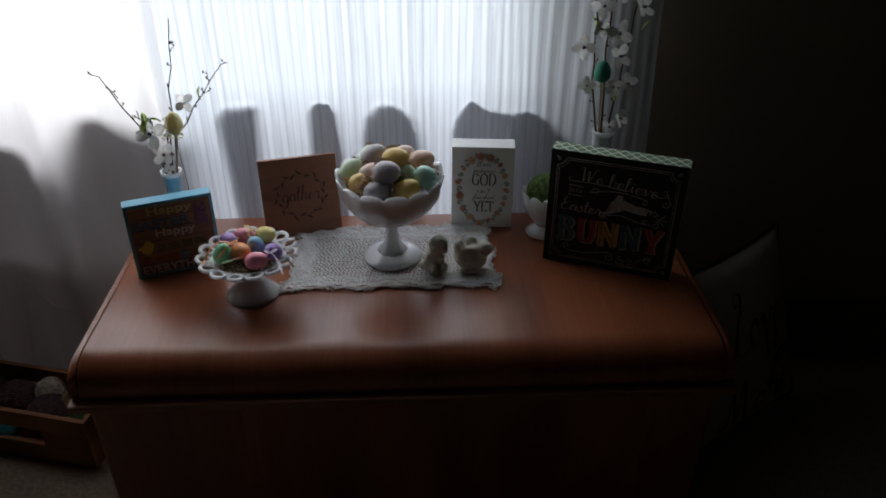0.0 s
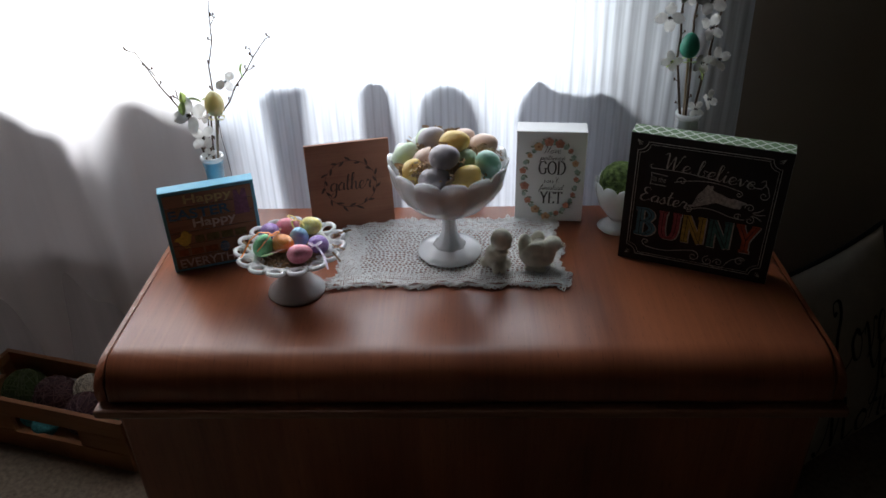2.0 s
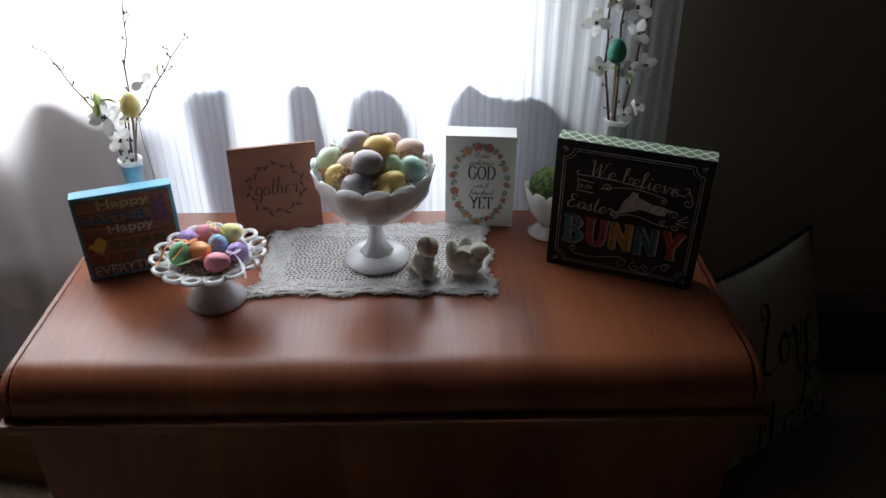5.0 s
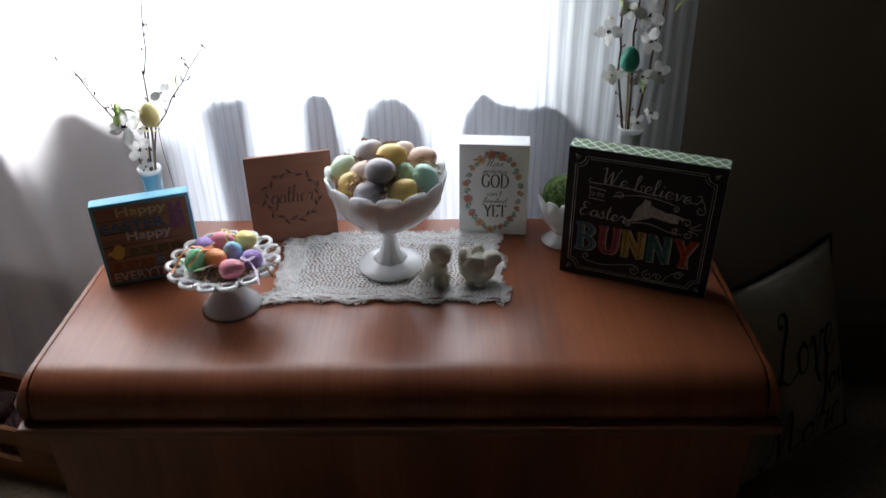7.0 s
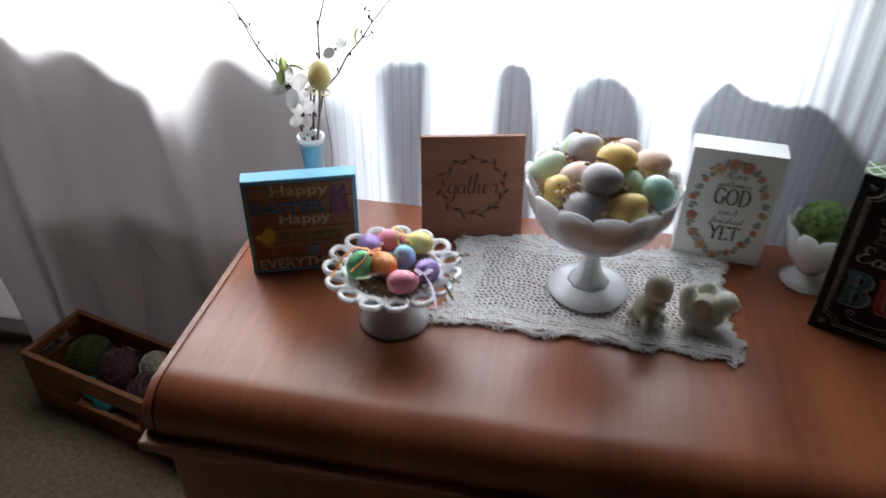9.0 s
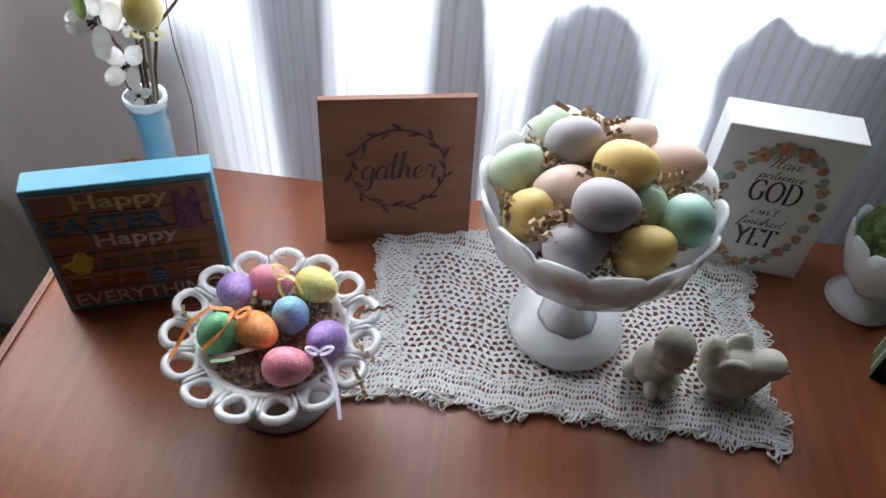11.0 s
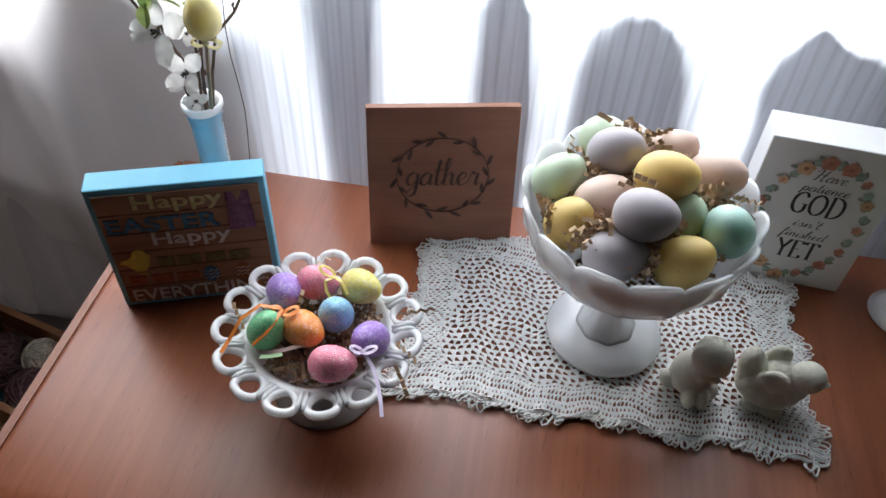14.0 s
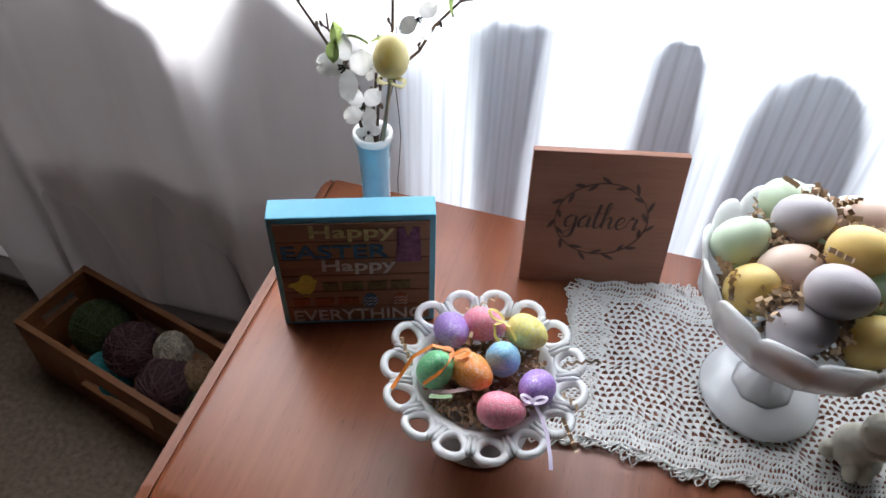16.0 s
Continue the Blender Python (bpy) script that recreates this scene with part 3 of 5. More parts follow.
SHEER = sheer("pleated_sheer", (0.765, 0.815, 0.87), 0.20, 180, 21.0)
VOILE = sheer("warm_voile", (0.89, 0.87, 0.86), 0.12, 14)


def pleats(x, z):
    return CURTAIN_Y + 0.0012 * math.sin(x * 250 + 1.2 * math.sin(x * 31)) + 0.003 * math.sin(x * 43 + 0.8) + 0.003 * math.sin(x * 17 + z * 2)


def soft_folds(x, z):
    return CURTAIN_Y + 0.008 + 0.014 * math.sin(x * 24 + 0.6 * math.sin(3 * z)) + 0.006 * math.sin(x * 47 + 1)


curtain("sheer_curtain", -0.345, 0.705, 0.22, 2.18, pleats, SHEER, "white pleated sheer curtain, backlit by daylight", 420, lambda x, z: 0.0)
cord = bmesh.new()
tube(cord, [(-0.318 + 0.003 * math.sin(k * 1.3), CURTAIN_Y - 0.026, 0.40 + 0.038 * k) for k in range(11)], 0.0006, 6)
tagged(part("curtain_cord", cord, BLACK), "thin dark cord hanging between the two curtains", "cord")
curtain("voile_curtain", -1.08, -0.32, 0.015, 2.18, soft_folds, VOILE, "soft grey-beige voile curtain hanging to the carpet", 160, lambda x, z: 0.045 * max(0.0, 1 - z / 0.45) - 0.12 * max(0.0, min(1.0, (-1.0 - x) / 0.10)) ** 2)


# ---- flat cut-outs added behind the curtains to make their dark shapes ----
# a thin plate cut to the outline of one shaded area of curtain
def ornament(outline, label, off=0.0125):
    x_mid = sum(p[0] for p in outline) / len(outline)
    root = thing("curtain_shade_plate", pose(x_mid, CURTAIN_Y + off, WIN_Z0 + 0.002), label, "ornament", "ornaments behind the curtain")
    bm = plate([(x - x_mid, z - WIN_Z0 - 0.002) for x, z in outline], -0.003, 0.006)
    part("body", bm, SHADE_CUTOUT_PALE if x_mid < -0.3 else SHADE_CUTOUT, root)


B = WIN_Z0 + 0.002
DARK_TALL = "added round-topped cut-out that shades the sheer curtain"
ornament([(-0.197, B), (-0.170, B), (-0.161, 0.636), (-0.152, 0.804), (-0.158, 0.808), (-0.213, 0.806), (-0.229, 0.795), (-0.238, 0.777), (-0.222, 0.550)], "added narrow upright cut-out that shades the sheer curtain")
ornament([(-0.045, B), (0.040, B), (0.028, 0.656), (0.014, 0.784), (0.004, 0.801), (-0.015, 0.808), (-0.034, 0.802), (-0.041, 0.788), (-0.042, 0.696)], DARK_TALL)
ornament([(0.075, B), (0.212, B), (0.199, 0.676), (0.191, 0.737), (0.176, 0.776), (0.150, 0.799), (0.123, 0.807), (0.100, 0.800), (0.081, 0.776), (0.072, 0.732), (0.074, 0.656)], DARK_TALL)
ornament([(0.29, B), (0.56, B), (0.55, 0.676), (0.49, 0.740), (0.46, 0.770), (0.43, 0.782), (0.40, 0.779), (0.37, 0.780), (0.338, 0.787), (0.320, 0.803), (0.310, 0.805), (0.292, 0.791), (0.277, 0.768), (0.268, 0.732), (0.28, 0.676)], "added wide peaked cut-out that shades the sheer curtain")
BROAD = "added broad cut-out that shades the voile curtain"
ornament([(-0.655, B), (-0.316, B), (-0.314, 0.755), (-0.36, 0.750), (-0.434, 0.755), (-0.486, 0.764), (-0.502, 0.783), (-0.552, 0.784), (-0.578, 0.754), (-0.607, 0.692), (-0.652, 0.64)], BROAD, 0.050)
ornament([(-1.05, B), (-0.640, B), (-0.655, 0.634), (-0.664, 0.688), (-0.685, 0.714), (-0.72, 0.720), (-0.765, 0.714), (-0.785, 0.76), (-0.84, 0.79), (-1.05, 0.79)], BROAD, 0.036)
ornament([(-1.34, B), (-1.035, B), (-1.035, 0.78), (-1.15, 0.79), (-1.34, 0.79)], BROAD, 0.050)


# another added sheet, which dims the voile towards the floor
SHADE_CUTOUT_LOW = sheer("shade_cutout_low", (0.66, 0.62, 0.59), 0.35, 40)
low = plate([(-1.02, 0.032), (-0.33, 0.032), (-0.33, 0.34), (-0.46, 0.36), (-0.58, 0.33), (-0.66, 0.37), (-0.80, 0.42), (-0.92, 0.40), (-1.02, 0.36)], CURTAIN_Y + 0.064, CURTAIN_Y + 0.070)
tagged(part("curtain_shade_plate", low, SHADE_CUTOUT_LOW), "added low wide cut-out that dims the lower voile curtain", "ornament", "ornaments behind the curtain")


# ---- the cedar chest ----
CX0, CX1, CY0, CY1 = -0.399, 0.727, 1.208, 1.714
chest = thing("cedar_chest", pose(0, 0, 0), "reddish cedar chest with a rounded front lid edge", "chest")
R = 0.058
prof = [(CY1, T - 0.072), (CY1, T - 0.006), (CY1 - 0.006, T)]
prof += [(CY0 + R - R * math.sin(a) * 1.0, T - R + R * math.cos(a)) for a in [math.pi / 2 * k / 10 for k in range(11)]]
prof += [(CY0 - 0.001, T - 0.066), (CY0 + 0.003, T - 0.072)]
bm = bmesh.new()
cols = []
for x, inset in ((CX0, 0.006), (CX0 + 0.004, 0.001), (CX0 + 0.008, 0.0), (CX1 - 0.008, 0.0), (CX1 - 0.004, 0.001), (CX1, 0.006)):
    cy, cz = (CY0 + CY1) / 2, T - 0.036
    cols.append([bm.verts.new((x, y + (inset if y < cy else -inset), z + (-inset if z > cz else 0))) for y, z in prof])
for a, b in zip(cols, cols[1:]):
    for i in range(len(prof)):
        j = (i + 1) % len(prof)
        bm.faces.new((a[i], a[j], b[j], b[i]))
bm.faces.new(cols[0])
bm.faces.new(cols[-1][::-1])
lid = part("lid", bm, CHEST, chest)
for f in lid.data.polygons:
    f.use_smooth = abs(f.normal.x) < 0.3
# stepped moulding round the lid ends
for sx, x in ((-1, CX0), (1, CX1)):
    for k, (w, z1, z0) in enumerate(((0.006, T - 0.005, T - 0.070), (0.012, T - 0.010, T - 0.070), (0.0175, T - 0.017, T - 0.070))):
        pr = [(CY1 - 0.004, z0), (CY1 - 0.004, z1)] + [(CY0 + R - (R - 0.004) * math.sin(a), z1 - (R - 0.02) + (R - 0.02) * math.cos(a)) for a in [math.pi / 2 * q / 6 for q in range(7)]] + [(CY0 + 0.006, z0)]
        bm = bmesh.new()
        A = [bm.verts.new((x + sx * (w - 0.006 if k else 0.0005), y, z)) for y, z in pr]
        C = [bm.verts.new((x + sx * w, y, z)) for y, z in pr]
        bm.faces.new(A)
        bm.faces.new(C[::-1])
        for i in range(len(pr)):
            bm.faces.new((A[i], A[(i + 1) % len(pr)], C[(i + 1) % len(pr)], C[i]))
        part("lid_moulding", bm, CHEST, lid)
part("lip", boxed(CX0 - 0.0195, CX1 + 0.0215, CY0 - 0.016, CY1, T - 0.088, T - 0.0722, bevel=0.004), CHEST_X, chest)
part("body", boxed(CX0 + 0.003, CX1 - 0.003, CY0 + 0.012, CY1 - 0.002, 0.075, T - 0.0885, bevel=0.006), CHEST, chest)
part("plinth", boxed(CX0 - 0.006, CX1 + 0.006, CY0 + 0.002, CY1 - 0.002, 0.0, 0.074, bevel=0.005), CHEST_X, chest)


# ---- crochet doily ----
DX0, DX1, DY0, DY1 = -0.057, 0.333, 1.428, 1.643
doily = thing("crochet_doily", pose(0, 0, T), "off-white crocheted cotton doily with a looped edge", "doily")
rd = random.Random(5)


def drape(x, y):
    e = max(0, 1 - min(x - DX0, DX1 - x, y - DY0, DY1 - y) / 0.03)
    return 0.0022 + 0.0016 * e * (1.4 + 1.4 * math.sin(x * 130 + y * 60)) + 0.0006 * math.sin(x * 420) * math.sin(y * 380)


def warp(x, y):
    """The edge wavers, and one corner is pulled out."""
    k = max(0, (x - 0.24) / 0.1) * max(0, (1.50 - y) / 0.08)
    return x + 0.004 * math.sin(y * 70) + 0.002 * math.sin(y * 190) + 0.002 * k - 0.016 * max(0, (0.0 - x) / 0.06) * max(0, (1.47 - y) / 0.05), y + 0.004 * math.sin(x * 48 + 1) + 0.0018 * math.sin(x * 160) - 0.007 * k


def net(x0, x1, y0, y1, nx, ny, hole, flat, band=0.0):
    bm = bmesh.new()
    cw, ch = (x1 - x0) / nx, (y1 - y0) / ny
    cache = {}

    def vert(gx, gy):
        key = (round(gx * 4), round(gy * 4))
        if key not in cache:
            x, y = warp(x0 + gx * cw, y0 + gy * ch)
            cache[key] = bm.verts.new((x, y, drape(x, y) + rd.uniform(0, 0.0007)))
        return cache[key]
    for j in range(ny):
        off = 0.5 if j % 2 else 0.0
        for i in range(nx + (1 if off else 0)):
            gx = i - off
            o = [vert(gx + a, j + b) for a, b in ((0, 0), (0.5, 0), (1, 0), (1, 0.5), (1, 1), (0.5, 1), (0, 1), (0, 0.5))]
            h = max(0.0, hole * (1 - band * (0.5 + 0.5 * math.sin(j * 2.1))) * (0.35 if band and rd.random() < 0.12 else 1) + rd.uniform(-0.08, 0.07))
            cx, cy = gx + 0.5 + rd.uniform(-0.07, 0.07), j + 0.5 + rd.uniform(-0.07, 0.07)
            n = []
            for k in range(8):
                a = -2.356 + k * math.pi / 4
                rr = h * (1.25 if k in (0, 2, 5) else 0.8) * rd.uniform(0.8, 1.2)
                x, y = warp(x0 + (cx + rr * math.cos(a)) * cw, y0 + (cy + rr * flat * math.sin(a)) * ch)
                n.append(bm.verts.new((x, y, drape(x, y) - 0.0005)))
            for k in range(8):
                q = (k + 1) % 8
                bm.faces.new((o[k], o[q], n[q], n[k]))
    return bm


BW = 0.034
part("centre_net", net(DX0 + BW - 0.003, DX1 - BW + 0.003, DY0 + BW - 0.003, DY1 - BW + 0.003, 42, 22, 0.385, 0.85), COTTON, doily, smooth=True)
part("border", net(DX0, DX1, DY0, DY0 + BW, 104, 5, 0.37, 1.0, 0.4), COTTON, doily, smooth=True)
part("border", net(DX0, DX1, DY1 - BW, DY1, 104, 5, 0.37, 1.0, 0.4), COTTON, doily, smooth=True)
part("border", net(DX0, DX0 + BW, DY0 + BW, DY1 - BW, 5, 48, 0.35, 0.9, 0.4), COTTON, doily, smooth=True)
part("border", net(DX1 - BW, DX1, DY0 + BW, DY1 - BW, 5, 48, 0.35, 0.9, 0.4), COTTON, doily, smooth=True)
bm = bmesh.new()
per = [(DX0 + (DX1 - DX0) * k / 84, DY0, 0, -1) for k in range(85)] + [(DX0 + (DX1 - DX0) * k / 84, DY1, 0, 1) for k in range(85)]
per += [(DX0, DY0 + (DY1 - DY0) * k / 48, -1, 0) for k in range(49)] + [(DX1, DY0 + (DY1 - DY0) * k / 48, 1, 0) for k in range(49)]
for x, y, nx, ny in per + [(x + abs(ny) * 0.0023, y + abs(nx) * 0.0023, nx, ny) for x, y, nx, ny in per]:
    L, W = rd.uniform(0.004, 0.015) * (1 + 0.3 * math.sin(x * 95 + y * 70)), rd.uniform(0.002, 0.0045)
    sk = rd.uniform(-0.003, 0.003)
    pts = []
    for k in range(11):
        a = 2 * math.pi * k / 11
        o, s = (1 - math.cos(a)) / 2 * L - 0.001, math.sin(a) * W + sk * (1 - math.cos(a)) / 2
        px, py = warp(x + nx * o - ny * s, y + ny * o + nx * s)
        pts.append((px, py, 0.0018 + 0.0045 * rd.random() * (1 - math.cos(a)) / 2 + 0.001 * rd.random()))
    tube(bm, pts, rd.uniform(0.0007, 0.0011), 5, closed=True)
part("looped_edge", bm, COTTON, doily, "looped picot edging", smooth=True)


# ---- milk glass compote ----
SC = 14
compote = thing("milk_glass_compote", pose(0.1375, 1.532, T + 0.003, 0, 0, 7), "white milk-glass footed compote with a scalloped rim", "compote")


def scallop(i, a):
    ph = abs(math.sin(a * SC / 2))
    w = SCW[i]
    knob = KNOB[i] * max(0.0, 1 - (ph / 0.30) ** 2)
    return (0.0035 * (ph - 0.5) * w + knob, (0.0115 * (ph ** 0.55) - 0.004) * w)


bowl = [(0.018, 0.088), (0.030, 0.090), (0.048, 0.096), (0.066, 0.107), (0.083, 0.125), (0.094, 0.145), (0.0972, 0.1545), (0.0998, 0.164), (0.1035, 0.180), (0.1045, 0.184), (0.1035, 0.1865), (0.1005, 0.185), (0.097, 0.178), (0.090, 0.155), (0.078, 0.130), (0.055, 0.110), (0.0, 0.100)]
SCW = [0, 0, 0, 0.1, 0.25, 0.45, 0.6, 0.75, 1, 1, 1, 1, 0.9, 0.4, 0.1, 0, 0]
KNOB = [0, 0, 0, 0, 0, 0.0022, 0.0034, 0.0022, 0, 0, 0, 0, 0, 0, 0, 0, 0]
bowl_ob = part("bowl", lathe(bowl, SC * 10, scallop), MILK, compote, smooth=True)
stem = [(0.0, 0.012), (0.0320, 0.0170), (0.0265, 0.0205), (0.0200, 0.029), (0.0145, 0.044), (0.0115, 0.064), (0.0125, 0.079), (0.020, 0.0905)]
part("stem", lathe(stem, 32, lambda i, a: (0.0009 * math.cos(8 * a) * (1 if 0 < i < 6 else 0), 0.0)), MILK, compote, "eight-ribbed flared stem", smooth=True)
foot = [(0.0, 0.002), (0.050, 0.001), (0.0575, 0.002), (0.0595, 0.005), (0.058, 0.0085), (0.048, 0.012), (0.036, 0.018), (0.0, 0.020)]
part("foot", lathe(foot, 64), MILK, compote, smooth=True)

PAINT = {
    "mint": (0.56, 0.66, 0.49), "lavender": (0.41, 0.375, 0.39), "yellow": (0.72, 0.52, 0.18), "peach": (0.66, 0.49, 0.40),
    "green": (0.50, 0.62, 0.44), "aqua": (0.45, 0.66, 0.57),
}
EGGMAT = {k: mat("egg_" + k, c, 0.5, 0, 0.08, 35, 0.12, 700, sub=0.6) for k, c in PAINT.items()}
EGGME = {k: egg_mesh("painted_egg", 0.0545, 0.0438, EGGMAT[k]) for k in PAINT}
for colour, x, y, dz, rx, ry, rz in (
    ("mint", 0.062, 1.530, 0.206, 35, 0, 100), ("lavender", 0.107, 1.550, 0.228, 45, 10, 60), ("yellow", 0.147, 1.512, 0.238, 70, 0, 80),
    ("peach", 0.197, 1.552, 0.214, 65, 0, 70), ("peach", 0.100, 1.504, 0.210, 60, 0, 120), ("yellow", 0.076, 1.487, 0.196, 15, 20, 0),
    ("lavender", 0.131, 1.468, 0.232, 70, 0, 70), ("green", 0.166, 1.500, 0.207, 20, 10, 0), ("aqua", 0.202, 1.487, 0.211, 25, -20, 0),
    ("lavender", 0.113, 1.451, 0.199, 70, 0, 100), ("yellow", 0.168, 1.456, 0.199, 45, 0, 85), ("mint", 0.100, 1.588, 0.211, 60, 0, 40),
    ("peach", 0.158, 1.578, 0.212, 60, 0, 110), ("lavender", 0.140, 1.53, 0.190, 50, 0, 20), ("green", 0.135, 1.565, 0.190, 80, 0, 20),
):
    e = new("painted_egg", EGGME[colour])
    e.matrix_world = pose(x + 0.003, y + 0.013, T + dz - 0.012, rx, ry, rz)
    tagged(e, f"matt {colour} painted egg heaped in the compote", "egg", "eggs in the compote")

rs = random.Random(11)
bm = bmesh.new()
for k in range(330):
    a, r = rs.uniform(0, 6.283), 0.080 * math.sqrt(rs.random())
    crinkle(bm, (0.137 + r * math.cos(a), 1.53 + r * math.sin(a), T + 0.172 + 0.030 * (1 - r / 0.09) + rs.uniform(0, 0.012)), (rs.uniform(-1, 1), rs.uniform(-1, 1), rs.uniform(0.0, 0.3)), rs.randint(8, 14), 0.0040, 0.0040, 0.0020, rs, (0.137, 1.53), 0.087)
for k in range(170):
    a, r = rs.uniform(0, 6.283), 0.078 * math.sqrt(rs.random())
    crinkle(bm, (0.137 + r * math.cos(a), 1.53 + r * math.sin(a), T + 0.156 + rs.uniform(0, 0.018)), (rs.uniform(-1, 1), rs.uniform(-1, 1), rs.uniform(0.0, 0.25)), rs.randint(8, 14), 0.0040, 0.0042, 0.0020, rs, (0.137, 1.53), 0.084)
for cx, cy, cz, count, spread in ((0.138, 1.572, 0.222, 16, 0.016), (0.115, 1.590, 0.226, 8, 0.014), (0.088, 1.545, 0.212, 8, 0.010), (0.090, 1.488, 0.203, 10, 0.010), (0.122, 1.520, 0.226, 4, 0.006), (0.190, 1.528, 0.212, 12, 0.014), (0.212, 1.532, 0.203, 6, 0.008), (0.060, 1.500, 0.196, 5, 0.008)):
    for k in range(count):
        p = (cx + rs.uniform(-spread, spread), cy + rs.uniform(-spread, spread), T + cz + rs.uniform(-0.006, 0.006))
        crinkle(bm, p, (rs.uniform(-1, 1), rs.uniform(-1, 1), rs.uniform(-0.35, 0.15)), rs.randint(5, 9), 0.0034, 0.0044, 0.0022, rs, (0.137, 1.535), 0.098)
tagged(part("paper_shred", bm, KRAFT), "crinkled kraft paper shreds between the eggs", "paper shred", kind="stuff")


# ---- milk glass lace-edge stand ----
NL = 15
SX, SY, SH = -0.127, 1.416, 0.084
stand = thing("lace_edge_stand", pose(SX, SY, T) @ Matrix.Scale(1.005, 4), "white milk-glass pedestal dish with an open looped rim", "pedestal dish")
dish = [(0.0, 0.050), (0.022, 0.050), (0.040, 0.056), (0.051, 0.066), (0.0605, 0.080), (0.066, 0.0845), (0.0675, 0.087), (0.065, 0.0885), (0.0600, 0.0860), (0.050, 0.072), (0.040, 0.062), (0.0, 0.056)]
dish_ob = part("dish", lathe(dish, 72), MILK, stand, smooth=True)
part("pedestal", lathe([(0.0, 0.052), (0.020, 0.051), (0.0205, 0.045), (0.024, 0.036), (0.032, 0.022), (0.043, 0.010), (0.0485, 0.005), (0.0495, 0.002), (0.048, 0.0), (0.0, 0.002)], 64), MILK, stand, smooth=True)
lb = bmesh.new()
pts = []
for k in range(22):
    a = 2 * math.pi * k / 22
    pts.append((0.0782 + 0.0122 * math.cos(a), 0.0122 * math.sin(a) * (1 + 0.22 * math.cos(a)), 0.0885 + 0.0035 * math.cos(a)))
tube(lb, pts, 0.0039, 8, closed=True)
loop = part("rim_loop", lb, MILK, dish_ob, smooth=True)
rb = bmesh.new()
for s in (-1, 1):
    tube(rb, [(0.065, 0.0022 * s, 0.087), (0.073, 0.0020 * s, 0.090), (0.080, 0.0024 * s, 0.0925), (0.0835, 0.0030 * s, 0.0920), (0.0850, 0.0032 * s, 0.0895)], 0.0024, 7)
ridge = part("rim_ridge", rb, MILK, dish_ob, smooth=True)
for k in range(1, NL):
    for src, nm in ((loop, "rim_loop"), (ridge, "rim_ridge")):
        o = new(nm, src.data)
        o.parent = dish_ob
        o.rotation_euler = (0, 0, 2 * math.pi * (k + (0.5 if src is ridge else 0)) / NL)
ridge.rotation_euler = (0, 0, math.pi / NL)

GLIT = {"purple": (0.36, 0.20, 0.60), "pink": (0.92, 0.26, 0.35), "yellow": (0.86, 0.76, 0.20), "orange": (1.0, 0.31, 0.05), "green": (0.20, 0.66, 0.30), "blue": (0.25, 0.55, 0.78)}
GMAT = {k: glitter("glitter_" + k, c) for k, c in GLIT.items()}
GME = {k: egg_mesh("glitter_egg", 0.0425 if k != "blue" else 0.036, 0.0318, GMAT[k]) for k in GLIT}
glit = []
for colour, x, y, dz, rx, ry, rz in (
    ("purple", -0.160, 1.438, 0.097, 62, 0, 35), ("pink", -0.133, 1.453, 0.098, 75, 0, 80), ("yellow", -0.093, 1.456, 0.098, 75, 0, 65),
    ("orange", -0.130, 1.399, 0.098, 75, 0, 60), ("green", -0.162, 1.393, 0.098, 22, 0, 100), ("blue", -0.108, 1.421, 0.098, 20, 0, 0),
    ("purple", -0.073, 1.402, 0.094, 50, 0, -20), ("pink", -0.097, 1.370, 0.096, 80, 0, 95),
):
    e = new("glitter_egg", GME[colour])
    e.matrix_world = pose(x - 0.005, y + 0.004, T + dz + 0.006, rx, ry, rz)
    glit.append(tagged(e, f"small {colour} glitter egg in the pedestal dish", "egg", "glitter eggs in the dish"))
bm = bmesh.new()
for k in range(330):
    a, r = rs.uniform(0, 6.283), 0.052 * math.sqrt(rs.random())
    crinkle(bm, (SX + r * math.cos(a), SY + r * math.sin(a), T + 0.068 + 0.012 * r / 0.05 + rs.uniform(0, 0.010)), (rs.uniform(-1, 1), rs.uniform(-1, 1), rs.uniform(-0.1, 0.25)), rs.randint(7, 12), 0.0035, 0.0032, 0.0017, rs, (SX, SY), 0.058)
for x, y, dx, dy in ((-0.05, 1.385, 0.5, -0.9), (-0.055, 1.41, 0.8, -0.6), (-0.16, 1.475, 0.8, 0.4), (-0.145, 1.478, 1, -0.1), (-0.06, 1.44, 0.9, 0.4), (-0.19, 1.40, -0.6, 0.7)):
    crinkle(bm, (x, y, T + 0.096), (dx, dy, 0.15), 9, 0.0042, 0.0032, 0.0022, rs)
tagged(part("paper_shred", bm, KRAFT), "crinkled kraft paper shreds lining the dish", "paper shred", kind="stuff")


def ribbon(name, pts, width, color, label, flat=(0, 0, 1)):
    m = mat("ribbon_" + name, color, 0.35, 0, 0.06, 60, 0.1, 400)
    bm = bmesh.new()
    for line in pts:
        prev = None
        for i, p in enumerate(line):
            p = Vector(p) + Vector((-0.005, 0.004, 0.006))
            d = (Vector(line[min(i + 1, len(line) - 1)]) - Vector(line[max(i - 1, 0)])).normalized()
            s = d.cross(Vector(flat)).normalized() * width / 2
            a, b, c, e = (bm.verts.new(p - s), bm.verts.new(p + s), bm.verts.new(p + s + Vector((0, 0, 0.0005))), bm.verts.new(p - s + Vector((0, 0, 0.0005))))
            if prev:
                for q in range(4):
                    bm.faces.new((prev[q], prev[(q + 1) % 4], (a, b, c, e)[(q + 1) % 4], (a, b, c, e)[q]))
            prev = (a, b, c, e)
    return tagged(part(name, bm, m), label, "ribbon", "ribbons on the glitter eggs")


